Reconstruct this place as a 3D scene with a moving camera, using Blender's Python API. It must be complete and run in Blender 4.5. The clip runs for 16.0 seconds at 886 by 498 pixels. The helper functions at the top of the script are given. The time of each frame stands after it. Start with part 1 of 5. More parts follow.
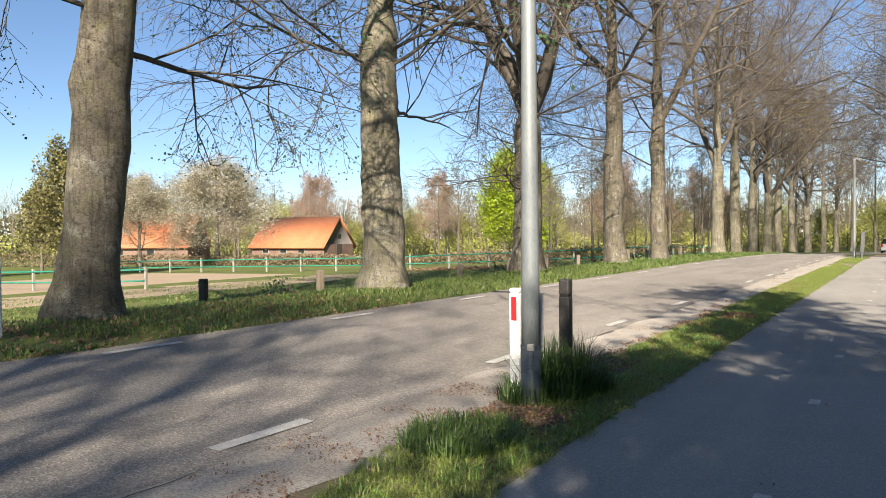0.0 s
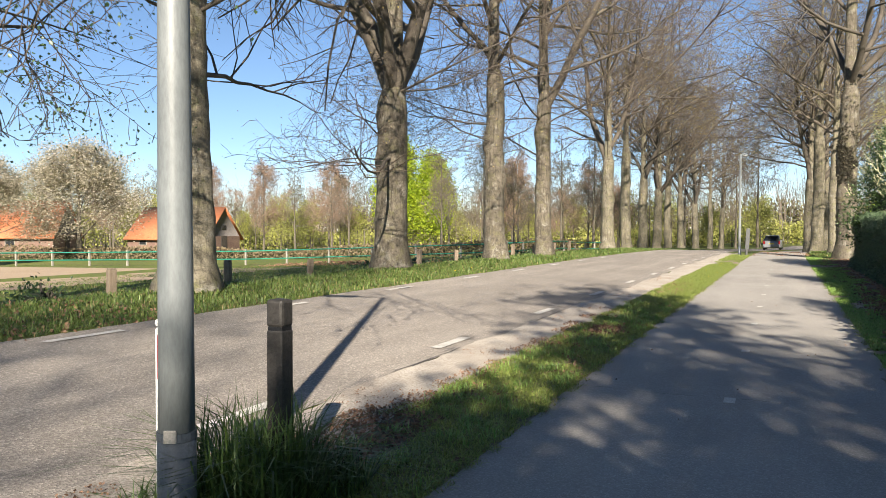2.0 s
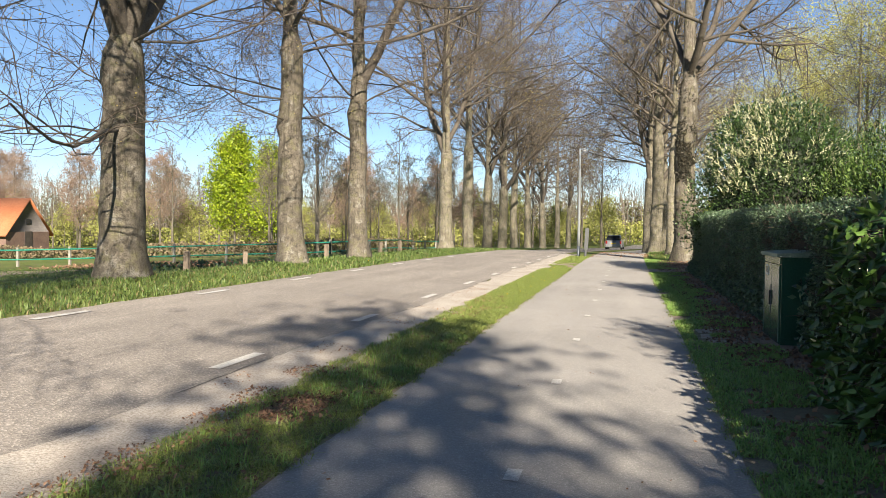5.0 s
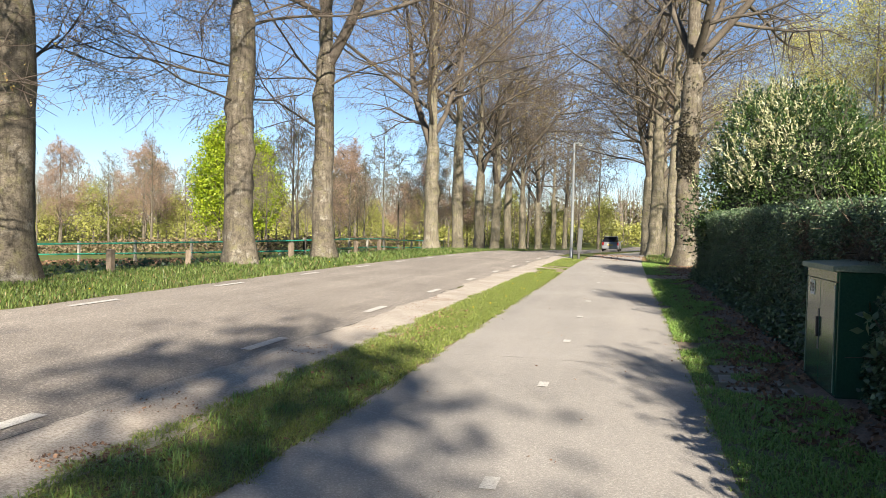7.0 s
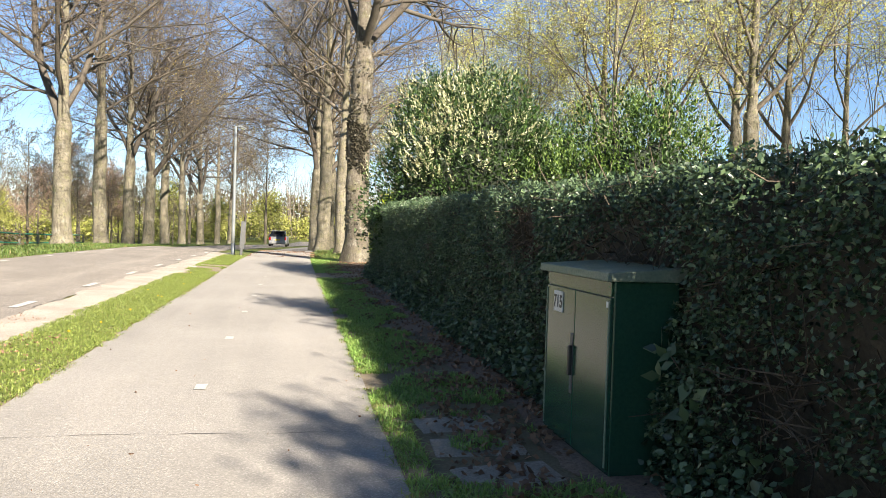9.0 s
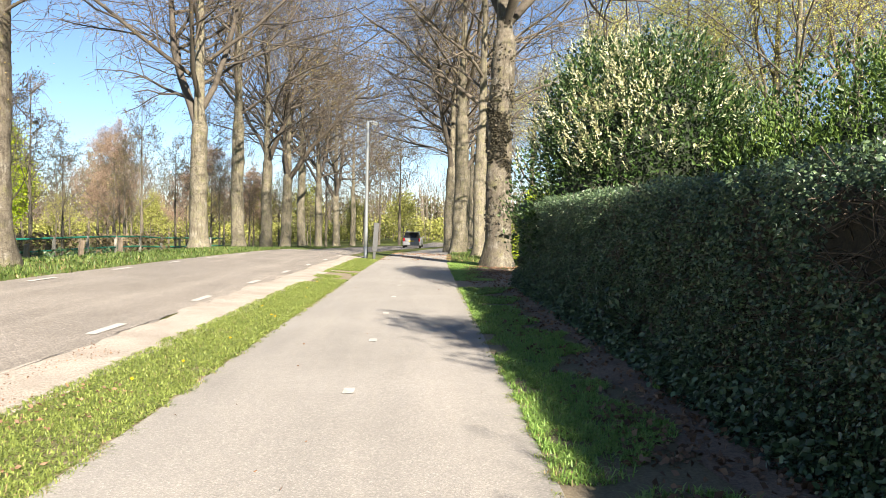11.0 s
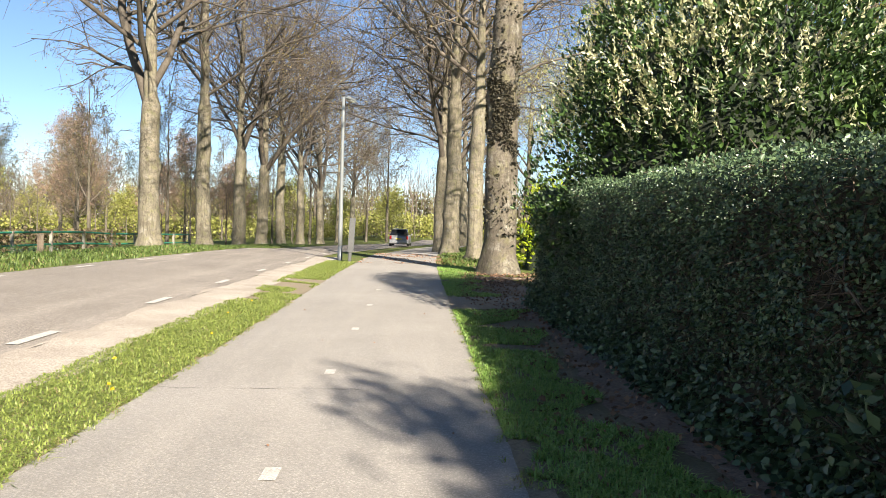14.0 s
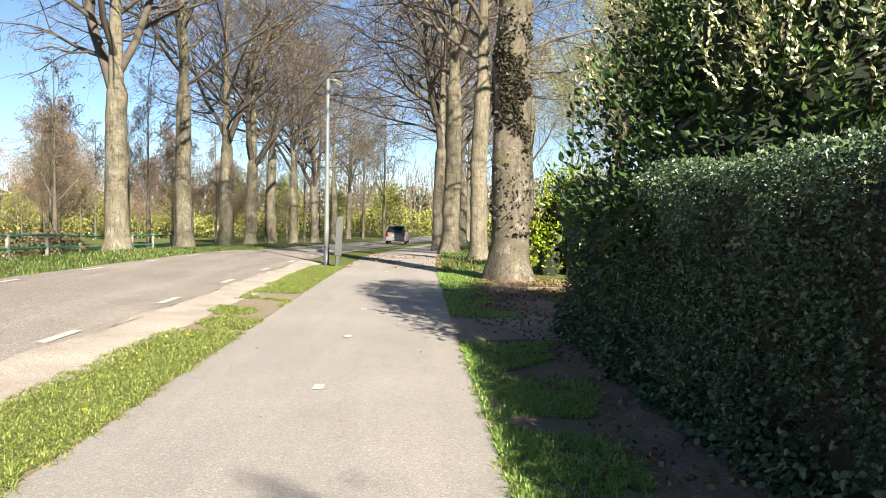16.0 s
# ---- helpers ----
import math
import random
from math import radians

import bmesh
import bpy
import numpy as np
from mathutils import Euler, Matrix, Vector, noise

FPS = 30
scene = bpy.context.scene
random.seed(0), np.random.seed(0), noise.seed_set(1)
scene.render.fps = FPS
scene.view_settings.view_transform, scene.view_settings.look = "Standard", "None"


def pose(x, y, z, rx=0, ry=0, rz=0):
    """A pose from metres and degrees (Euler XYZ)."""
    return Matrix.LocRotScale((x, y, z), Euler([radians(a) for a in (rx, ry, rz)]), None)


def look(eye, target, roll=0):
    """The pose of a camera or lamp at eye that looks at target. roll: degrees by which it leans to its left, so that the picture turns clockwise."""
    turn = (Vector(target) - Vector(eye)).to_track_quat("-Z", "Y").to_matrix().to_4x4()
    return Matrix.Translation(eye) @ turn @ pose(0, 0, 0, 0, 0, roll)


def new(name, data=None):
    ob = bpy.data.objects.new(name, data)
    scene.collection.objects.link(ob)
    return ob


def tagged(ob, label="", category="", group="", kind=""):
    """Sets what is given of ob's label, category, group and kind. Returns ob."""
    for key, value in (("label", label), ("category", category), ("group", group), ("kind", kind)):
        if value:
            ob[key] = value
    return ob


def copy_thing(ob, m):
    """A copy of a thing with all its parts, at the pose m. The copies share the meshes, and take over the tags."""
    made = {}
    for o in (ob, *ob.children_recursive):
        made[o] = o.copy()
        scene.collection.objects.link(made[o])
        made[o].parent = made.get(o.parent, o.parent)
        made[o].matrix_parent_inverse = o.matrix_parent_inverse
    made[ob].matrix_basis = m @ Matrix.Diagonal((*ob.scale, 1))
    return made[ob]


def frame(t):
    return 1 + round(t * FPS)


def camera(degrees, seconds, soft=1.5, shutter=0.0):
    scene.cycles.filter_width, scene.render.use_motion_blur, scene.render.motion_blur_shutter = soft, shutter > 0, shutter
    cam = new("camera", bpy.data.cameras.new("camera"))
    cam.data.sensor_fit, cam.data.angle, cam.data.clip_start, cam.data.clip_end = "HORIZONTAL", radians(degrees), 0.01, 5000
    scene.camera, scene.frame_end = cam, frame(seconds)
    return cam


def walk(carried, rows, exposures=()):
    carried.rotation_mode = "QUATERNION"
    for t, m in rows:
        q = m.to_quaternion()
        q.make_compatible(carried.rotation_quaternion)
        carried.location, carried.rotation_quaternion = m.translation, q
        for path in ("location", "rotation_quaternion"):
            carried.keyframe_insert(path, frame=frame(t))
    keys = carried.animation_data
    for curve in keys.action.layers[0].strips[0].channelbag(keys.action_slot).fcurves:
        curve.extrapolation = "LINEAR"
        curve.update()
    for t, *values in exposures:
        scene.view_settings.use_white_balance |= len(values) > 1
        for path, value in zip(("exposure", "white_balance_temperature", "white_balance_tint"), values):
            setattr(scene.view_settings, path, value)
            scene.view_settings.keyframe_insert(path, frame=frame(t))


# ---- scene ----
cam = camera(60.5, 16.0, soft=0.6)

PATH = [
    (0, (0.684, -3.235, 1.554), (-0.36, -1.529, 1.519), -0.5),
    (0.5, (0.479, -2.383, 1.55), (-0.504, -0.642, 1.51), -0.4),
    (1, (0.385, -1.514, 1.531), (-0.579, 0.237, 1.485), -0.5),
    (1.5, (0.351, -0.673, 1.525), (-0.604, 1.084, 1.473), -0.4),
    (2, (0.389, 0.245, 1.513), (-0.431, 2.068, 1.46), 0.1),
    (2.5, (0.336, 1.195, 1.54), (-0.391, 3.057, 1.485), -0.1),
    (3, (0.388, 2.098, 1.558), (-0.18, 4.015, 1.503), 0.1),
    (3.5, (0.399, 3.0, 1.547), (-0.11, 4.933, 1.491), -0.0),
    (4, (0.502, 3.929, 1.539), (0.03, 5.872, 1.484), 0.2),
    (6.5, (0.682, 7.938, 1.548), (0.201, 9.878, 1.486), 1.2),
    (7, (0.705, 8.769, 1.522), (0.236, 10.713, 1.462), 1.3),
    (7.5, (0.734, 9.546, 1.527), (0.304, 11.499, 1.468), 0.8),
    (8, (0.797, 10.434, 1.509), (0.637, 12.427, 1.455), 1.2),
    (8.5, (0.783, 11.346, 1.465), (1.034, 13.33, 1.419), 1.3),
    (9, (0.738, 12.126, 1.46), (1.122, 14.088, 1.41), 1.8),
    (9.5, (0.635, 12.948, 1.531), (1.017, 14.91, 1.483), 1.2),
    (10, (0.595, 13.745, 1.51), (0.748, 15.739, 1.452), 1.6),
    (12.5, (0.686, 18.003, 1.459), (0.694, 20.002, 1.398), 1.1),
    (13, (0.686, 18.922, 1.499), (0.704, 20.921, 1.433), 1.6),
    (13.5, (0.793, 19.683, 1.476), (0.812, 21.682, 1.414), 0.5),
    (14, (0.764, 20.591, 1.465), (0.832, 22.588, 1.398), 1.6),
    (14.5, (0.763, 21.311, 1.485), (0.836, 23.309, 1.417), 0.8),
    (15, (0.741, 22.119, 1.513), (0.8, 24.116, 1.439), 1.2),
    (15.5, (0.845, 23.019, 1.514), (0.871, 25.017, 1.435), 0.4),
    (16, (0.833, 23.869, 1.57), (0.904, 25.866, 1.489), 0.9),
]
walk(cam, [(t, look(eye, target, roll)) for t, eye, target, roll in PATH],
     exposures=[(0, 1.52), (4, 1.52), (6.5, 1.54), (8, 1.64), (9, 1.88), (10, 1.88), (12.5, 1.71), (16, 1.72)])

# ---- world, sun, exposure ----
SUN_FROM = Vector((0.40, -0.916, 0.532)).normalized()
world = bpy.data.worlds.new("world")
scene.world = world
world.use_nodes = True
_sky = world.node_tree.nodes.new("ShaderNodeTexSky")
_sky.sky_type, _sky.sun_disc = "NISHITA", False
_sky.sun_elevation, _sky.sun_rotation = radians(28), math.atan2(0.40, -0.916)
_sky.altitude = 1000
_sky.air_density, _sky.dust_density, _sky.ozone_density = 0.9, 0.0, 3.2
world.node_tree.links.new(_sky.outputs[0], world.node_tree.nodes["Background"].inputs[0])
world.node_tree.nodes["Background"].inputs[1].default_value = 0.05
sun = new("sun", bpy.data.lights.new("sun", "SUN"))
sun.data.energy, sun.data.angle, sun.data.color = 5.0, radians(0.6), (1.0, 0.89, 0.745)
sun.matrix_world = look(SUN_FROM * 100, (0, 0, 0))

# ---- materials ----


def nodes_of(name, rough=0.8, metal=0.0, spec=0.5):
    m = bpy.data.materials.new(name)
    m.use_nodes = True
    nt = m.node_tree
    b = nt.nodes["Principled BSDF"]
    b.inputs["Roughness"].default_value, b.inputs["Metallic"].default_value = rough, metal
    b.inputs["Specular IOR Level"].default_value = spec
    return m, nt, b


def noise_node(nt, scale, detail=4.0, rough=0.6, coord="Object", stretch=None):
    tc = nt.nodes.new("ShaderNodeTexCoord")
    n = nt.nodes.new("ShaderNodeTexNoise")
    n.inputs["Scale"].default_value, n.inputs["Detail"].default_value, n.inputs["Roughness"].default_value = scale, detail, rough
    src = tc.outputs[coord]
    if stretch:
        mp = nt.nodes.new("ShaderNodeMapping")
        mp.inputs["Scale"].default_value = stretch
        nt.links.new(src, mp.inputs[0])
        src = mp.outputs[0]
    nt.links.new(src, n.inputs["Vector"])
    return n.outputs["Fac"]


def ramp(nt, fac, stops):
    r = nt.nodes.new("ShaderNodeValToRGB")
    e = r.color_ramp.elements
    while len(e) < len(stops):
        e.new(0.5)
    for el, (p, c) in zip(e, stops):
        el.position, el.color = p, (*c, 1)
    nt.links.new(fac, r.inputs[0])
    return r.outputs[0]


def mix(nt, fac, a, b, mode="MIX"):
    n = nt.nodes.new("ShaderNodeMix")
    n.data_type, n.blend_type = "RGBA", mode
    for sock, v in ((n.inputs[0], fac), (n.inputs[6], a), (n.inputs[7], b)):
        if hasattr(v, "is_output"):
            nt.links.new(v, sock)
        elif isinstance(v, tuple):
            sock.default_value = (*v, 1)
        else:
            sock.default_value = v
    return n.outputs[2]


def bump(nt, b, height, strength=0.4, dist=0.02):
    n = nt.nodes.new("ShaderNodeBump")
    n.inputs["Strength"].default_value, n.inputs["Distance"].default_value = strength, dist
    nt.links.new(height, n.inputs["Height"])
    nt.links.new(n.outputs[0], b.inputs["Normal"])


def surface(name, c1, c2, scale=2.0, fine=60.0, c3=None, rough=0.85, metal=0.0, bump_s=0.4, bump_d=0.01, stretch=None, spec=0.5, low=0.35, high=0.65):
    """Two colours in patches, a fine grain over them, and relief from the grain."""
    m, nt, b = nodes_of(name, rough, metal, spec)
    big = noise_node(nt, scale, 5, stretch=stretch)
    small = noise_node(nt, fine, 3, 0.7, stretch=stretch)
    col = ramp(nt, big, [(low, c1), (high, c2)])
    dark = c3 or tuple(v * 0.55 for v in c1)
    col = mix(nt, ramp(nt, small, [(0.35, (0.7,) * 3), (0.6, (0.0,) * 3)]), col, dark)
    nt.links.new(col, b.inputs["Base Color"])
    bump(nt, b, small, bump_s, bump_d)
    return m


def leafy(name, dark, light, rough=0.45, trans=0.25, spec=0.5):
    """Leaves, each with its own tone, letting some light through."""
    m, nt, b = nodes_of(name, rough, 0, spec)
    g = nt.nodes.new("ShaderNodeNewGeometry")
    col = ramp(nt, g.outputs["Random Per Island"], [(0.0, dark), (1.0, light)])
    nt.links.new(col, b.inputs["Base Color"])
    if trans:
        t = nt.nodes.new("ShaderNodeBsdfTranslucent")
        nt.links.new(col, t.inputs[0])
        ms = nt.nodes.new("ShaderNodeMixShader")
        ms.inputs[0].default_value = trans
        nt.links.new(b.outputs[0], ms.inputs[1])
        nt.links.new(t.outputs[0], ms.inputs[2])
        nt.links.new(ms.outputs[0], nt.nodes["Material Output"].inputs[0])
    return m


def asphalt(name, base, light, patch, grain=160.0, harsh=0.75):
    m, nt, b = nodes_of(name, 0.82, 0, 0.4)
    big = noise_node(nt, 0.35, 6, 0.65)
    streak = noise_node(nt, 1.2, 4, 0.6, stretch=(1.6, 0.12, 1))
    v = nt.nodes.new("ShaderNodeTexVoronoi")
    v.inputs["Scale"].default_value = grain
    tc = nt.nodes.new("ShaderNodeTexCoord")
    nt.links.new(tc.outputs["Object"], v.inputs["Vector"])
    col = ramp(nt, big, [(0.32, base), (0.68, patch)])
    col = mix(nt, ramp(nt, streak, [(0.45, (0, 0, 0)), (0.7, (0.35,) * 3)]), col, light)
    hsv = nt.nodes.new("ShaderNodeSeparateColor")
    nt.links.new(v.outputs["Color"], hsv.inputs[0])
    col = mix(nt, harsh, col, ramp(nt, hsv.outputs[0], [(0.0, (0.42,) * 3), (0.8, (0.95,) * 3), (1.0, (1.6,) * 3)]), "MULTIPLY")
    fine = noise_node(nt, 45.0, 3, 0.7)
    col = mix(nt, ramp(nt, fine, [(0.5, (0, 0, 0)), (0.75, (0.35,) * 3)]), col, light)
    nt.links.new(col, b.inputs["Base Color"])
    bump(nt, b, v.outputs["Distance"], 0.5, 0.006)
    return m


def bark(name, c1, c2, moss):
    m, nt, b = nodes_of(name, 0.9, 0, 0.3)
    big = noise_node(nt, 1.1, 6, 0.7)
    rings = noise_node(nt, 2.2, 5, 0.65, stretch=(1, 1, 4.5))
    fine = noise_node(nt, 26.0, 4, 0.7, stretch=(1, 1, 1.8))
    patch = noise_node(nt, 3.2, 4, 0.7)
    blot = noise_node(nt, 6.5, 5, 0.75)
    col = ramp(nt, big, [(0.3, c1), (0.7, c2)])
    col = mix(nt, ramp(nt, rings, [(0.34, (0.45,) * 3), (0.5, (0, 0, 0))]), col, tuple(v * 0.55 for v in c1))
    col = mix(nt, ramp(nt, patch, [(0.5, (0, 0, 0)), (0.68, (0.75,) * 3)]), col, moss)
    ridge = noise_node(nt, 5.0, 4, 0.7, stretch=(2.6, 2.6, 0.3))
    pale = noise_node(nt, 2.4, 5, 0.75)
    col = mix(nt, ramp(nt, pale, [(0.54, (0, 0, 0)), (0.66, (0.8,) * 3)]), col, (0.29, 0.275, 0.235))
    col = mix(nt, ramp(nt, ridge, [(0.36, (0.7,) * 3), (0.5, (0, 0, 0))]), col, tuple(v * 0.5 for v in c1))
    col = mix(nt, ramp(nt, blot, [(0.36, (0.8,) * 3), (0.47, (0, 0, 0))]), col, tuple(v * 0.45 for v in c1))
    col = mix(nt, ramp(nt, fine, [(0.34, (0.75,) * 3), (0.55, (0, 0, 0))]), col, tuple(v * 0.4 for v in c1))
    nt.links.new(col, b.inputs["Base Color"])
    bump(nt, b, fine, 0.6, 0.02)
    return m


M = {}
M["road"] = asphalt("road_asphalt", (0.225, 0.202, 0.176), (0.48, 0.43, 0.37), (0.315, 0.282, 0.246), 78, 0.8)
M["path"] = asphalt("path_asphalt", (0.28, 0.264, 0.24), (0.44, 0.41, 0.368), (0.362, 0.341, 0.312), 115, 0.45)
M["strip"] = surface("pale_strip", (0.53, 0.485, 0.42), (0.40, 0.355, 0.30), 1.4, 55, (0.14, 0.11, 0.085), 0.9, bump_s=0.6)
M["paint"] = surface("road_paint", (0.62, 0.605, 0.565), (0.42, 0.40, 0.36), 9, 70, (0.25, 0.232, 0.205), 0.6, bump_s=0.2, low=0.45, high=0.75)
M["bark"] = bark("beech_bark", (0.10, 0.085, 0.064), (0.205, 0.18, 0.14), (0.14, 0.135, 0.06))
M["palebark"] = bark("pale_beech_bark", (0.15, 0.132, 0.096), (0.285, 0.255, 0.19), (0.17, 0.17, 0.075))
M["limb"] = surface("branch_bark", (0.07, 0.058, 0.046), (0.125, 0.107, 0.083), 1.5, 25, rough=0.9)
M["twig"] = surface("twig_bark", (0.075, 0.058, 0.046), (0.135, 0.108, 0.083), 0.8, 20, rough=0.9, bump_s=0)
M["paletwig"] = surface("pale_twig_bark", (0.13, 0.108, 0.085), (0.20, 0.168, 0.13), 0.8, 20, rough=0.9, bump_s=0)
M["bud"] = leafy("bronze_buds", (0.15, 0.095, 0.05), (0.36, 0.30, 0.09), 0.6, 0.35)
M["younggreen"] = leafy("young_leaves", (0.40, 0.41, 0.09), (0.64, 0.60, 0.20), 0.5, 0.5)
M["spring"] = leafy("spring_thicket", (0.19, 0.21, 0.045), (0.38, 0.38, 0.10), 0.6, 0.3)
M["brightgreen"] = leafy("bright_leaves", (0.17, 0.27, 0.012), (0.44, 0.52, 0.035), 0.5, 0.5)
M["darkgreen"] = leafy("dark_leaves", (0.02, 0.045, 0.02), (0.07, 0.12, 0.045), 0.4, 0.15)
M["olive"] = leafy("olive_leaves", (0.09, 0.09, 0.03), (0.22, 0.20, 0.07), 0.6, 0.3)
M["blossom"] = leafy("blossom", (0.16, 0.145, 0.065), (0.54, 0.49, 0.40), 0.6, 0.3)
M["ivy"] = leafy("ivy_leaves", (0.02, 0.046, 0.026), (0.13, 0.195, 0.09), 0.36, 0.06, 0.6)
M["laurel"] = leafy("laurel_leaves", (0.03, 0.075, 0.02), (0.13, 0.22, 0.045), 0.28, 0.12, 0.6)
M["shrub"] = leafy("shrub_leaves", (0.010, 0.028, 0.008), (0.06, 0.11, 0.026), 0.42, 0.15, 0.4)
M["shoot"] = leafy("fresh_shoots", (0.05, 0.105, 0.02), (0.17, 0.25, 0.05), 0.42, 0.3, 0.5)
M["cream"] = leafy("cream_shoots", (0.42, 0.43, 0.21), (0.77, 0.74, 0.51), 0.45, 0.3)
M["grass"] = leafy("grass_blades", (0.14, 0.20, 0.04), (0.36, 0.42, 0.11), 0.5, 0.35)
# Grass colour brightened to make up for weak light in the hedge's shade.
M["liftedgrass"] = leafy("brightened_grass_blades", (0.15, 0.28, 0.055), (0.36, 0.52, 0.14), 0.45, 0.35)
M["rough"] = leafy("rough_grass_blades", (0.055, 0.105, 0.022), (0.20, 0.265, 0.07), 0.5, 0.3)
M["drygrass"] = leafy("dry_grass", (0.22, 0.17, 0.08), (0.36, 0.29, 0.15), 0.7, 0.3)
M["litter"] = leafy("leaf_litter", (0.10, 0.055, 0.033), (0.34, 0.20, 0.12), 0.7, 0.1)
# Near-black fill: the shade between a shrub's leaves, put into the colour.
M["shrubshade"] = surface("shrub_interior_shade", (0.012, 0.02, 0.010), (0.025, 0.035, 0.016), 6, 50, rough=0.95)
# Twig brown darkened so that it carries the shade inside a hedge.
M["hedgeshade"] = surface("shaded_hedge_twigs", (0.035, 0.03, 0.02), (0.07, 0.055, 0.035), 6, 50, rough=0.95)
M["galv"] = surface("weathered_pole_paint", (0.165, 0.182, 0.185), (0.215, 0.232, 0.235), 2, 70, (0.135, 0.148, 0.153), 0.5, 0.1, 0.1, stretch=(1, 1, 0.25))
# Dark lower pole section, with shade at the foot added into its colour.
M["polefoot"] = surface("shade_darkened_pole_foot", (0.07, 0.083, 0.098), (0.105, 0.122, 0.138), 3, 60, rough=0.5, metal=0.2, bump_s=0.1)
M["post"] = surface("dark_post_plastic", (0.022, 0.020, 0.018), (0.05, 0.045, 0.04), 5, 50, rough=0.6)
M["oldwood"] = surface("weathered_wood", (0.20, 0.155, 0.11), (0.30, 0.24, 0.18), 5, 40, rough=0.9, stretch=(6, 6, 0.7))
M["white"] = surface("white_plastic", (0.78, 0.78, 0.76), (0.68, 0.68, 0.65), 4, 60, (0.5, 0.5, 0.47), 0.5, bump_s=0.05)
M["red"] = surface("red_reflector", (0.55, 0.02, 0.02), (0.48, 0.02, 0.03), 9, 90, rough=0.25, bump_s=0.1)
M["cabinet"] = surface("green_cabinet_paint", (0.022, 0.072, 0.045), (0.03, 0.086, 0.054), 2, 40, (0.016, 0.058, 0.037), 0.2, 0, 0.03)
M["cabtop"] = surface("dusty_lid_paint", (0.16, 0.21, 0.15), (0.24, 0.27, 0.20), 3, 50, (0.10, 0.15, 0.11), 0.6, bump_s=0.15)
M["black"] = surface("black_plastic", (0.012, 0.012, 0.013), (0.025, 0.025, 0.026), 8, 60, rough=0.45, bump_s=0.1)
M["slab"] = surface("concrete_slab", (0.29, 0.26, 0.21), (0.40, 0.36, 0.30), 3, 60, (0.16, 0.14, 0.11), 0.9, bump_s=0.5)
M["kerb"] = surface("kerb_concrete", (0.30, 0.28, 0.25), (0.38, 0.36, 0.32), 2, 60, rough=0.9, bump_s=0.5)
M["roof"] = surface("orange_roof_tiles", (0.42, 0.145, 0.06), (0.50, 0.19, 0.085), 0.5, 5, (0.34, 0.11, 0.045), 0.8, bump_s=0.3)
M["brick"] = surface("dark_brick", (0.16, 0.10, 0.08), (0.24, 0.16, 0.12), 0.7, 8, rough=0.9)
M["boards"] = surface("grey_gable_boards", (0.10, 0.09, 0.085), (0.15, 0.135, 0.125), 0.8, 9, rough=0.9)
M["darkwood"] = surface("dark_door_wood", (0.05, 0.04, 0.035), (0.09, 0.075, 0.06), 2, 20, rough=0.8)
M["fencegreen"] = surface("green_fence_net", (0.012, 0.19, 0.13), (0.02, 0.28, 0.19), 2, 30, rough=0.6, bump_s=0)
M["fencepost"] = surface("pale_fence_post", (0.24, 0.225, 0.185), (0.34, 0.32, 0.27), 3, 30, rough=0.85)
M["glass"] = surface("dark_window_glass", (0.02, 0.022, 0.025), (0.03, 0.033, 0.036), 1, 5, rough=0.08, bump_s=0)
M["carpaint"] = surface("silver_car_paint", (0.24, 0.25, 0.26), (0.27, 0.28, 0.29), 2, 60, (0.22, 0.23, 0.24), 0.3, 0.25, 0.02)
M["rubber"] = surface("tyre_rubber", (0.015,) * 3, (0.03,) * 3, 8, 60, rough=0.85)
M["lampred"] = surface("red_lamp_cover", (0.35, 0.015, 0.015), (0.30, 0.01, 0.01), 3, 30, rough=0.2, bump_s=0)
M["plate"] = surface("yellow_number_plate", (0.65, 0.48, 0.03), (0.6, 0.45, 0.03), 3, 30, rough=0.5, bump_s=0)
M["sand"] = surface("sandy_ground", (0.40, 0.30, 0.20), (0.34, 0.26, 0.17), 0.5, 20, rough=0.95)
M["signgrey"] = surface("grey_sign_back", (0.055, 0.058, 0.058), (0.08, 0.083, 0.083), 3, 50, rough=0.5, metal=0.1, bump_s=0.05)


def ground_material():
    m, nt, b = nodes_of("meadow_ground", 0.95, 0, 0.2)
    big = noise_node(nt, 0.16, 5, 0.6)
    mid = noise_node(nt, 1.3, 5, 0.65)
    fine = noise_node(nt, 40, 4, 0.7)
    col = ramp(nt, big, [(0.35, (0.105, 0.15, 0.03)), (0.65, (0.165, 0.19, 0.05))])
    col = mix(nt, ramp(nt, mid, [(0.52, (0, 0, 0)), (0.68, (0.8,) * 3)]), col, (0.16, 0.12, 0.07))
    col = mix(nt, ramp(nt, fine, [(0.36, (0.7,) * 3), (0.56, (0, 0, 0))]), col, (0.045, 0.042, 0.02))
    nt.links.new(col, b.inputs["Base Color"])
    bump(nt, b, fine, 0.7, 0.03)
    return m


M["ground"] = ground_material()
M["edge"] = surface("pale_edge_soil", (0.30, 0.25, 0.18), (0.22, 0.18, 0.12), 3.0, 50, (0.12, 0.10, 0.06), 0.95, bump_s=0.6)
M["soil"] = surface("bare_soil", (0.19, 0.135, 0.10), (0.29, 0.215, 0.16), 1.8, 40, (0.10, 0.07, 0.05), 0.95, bump_s=0.7)

# ---- mesh helpers ----


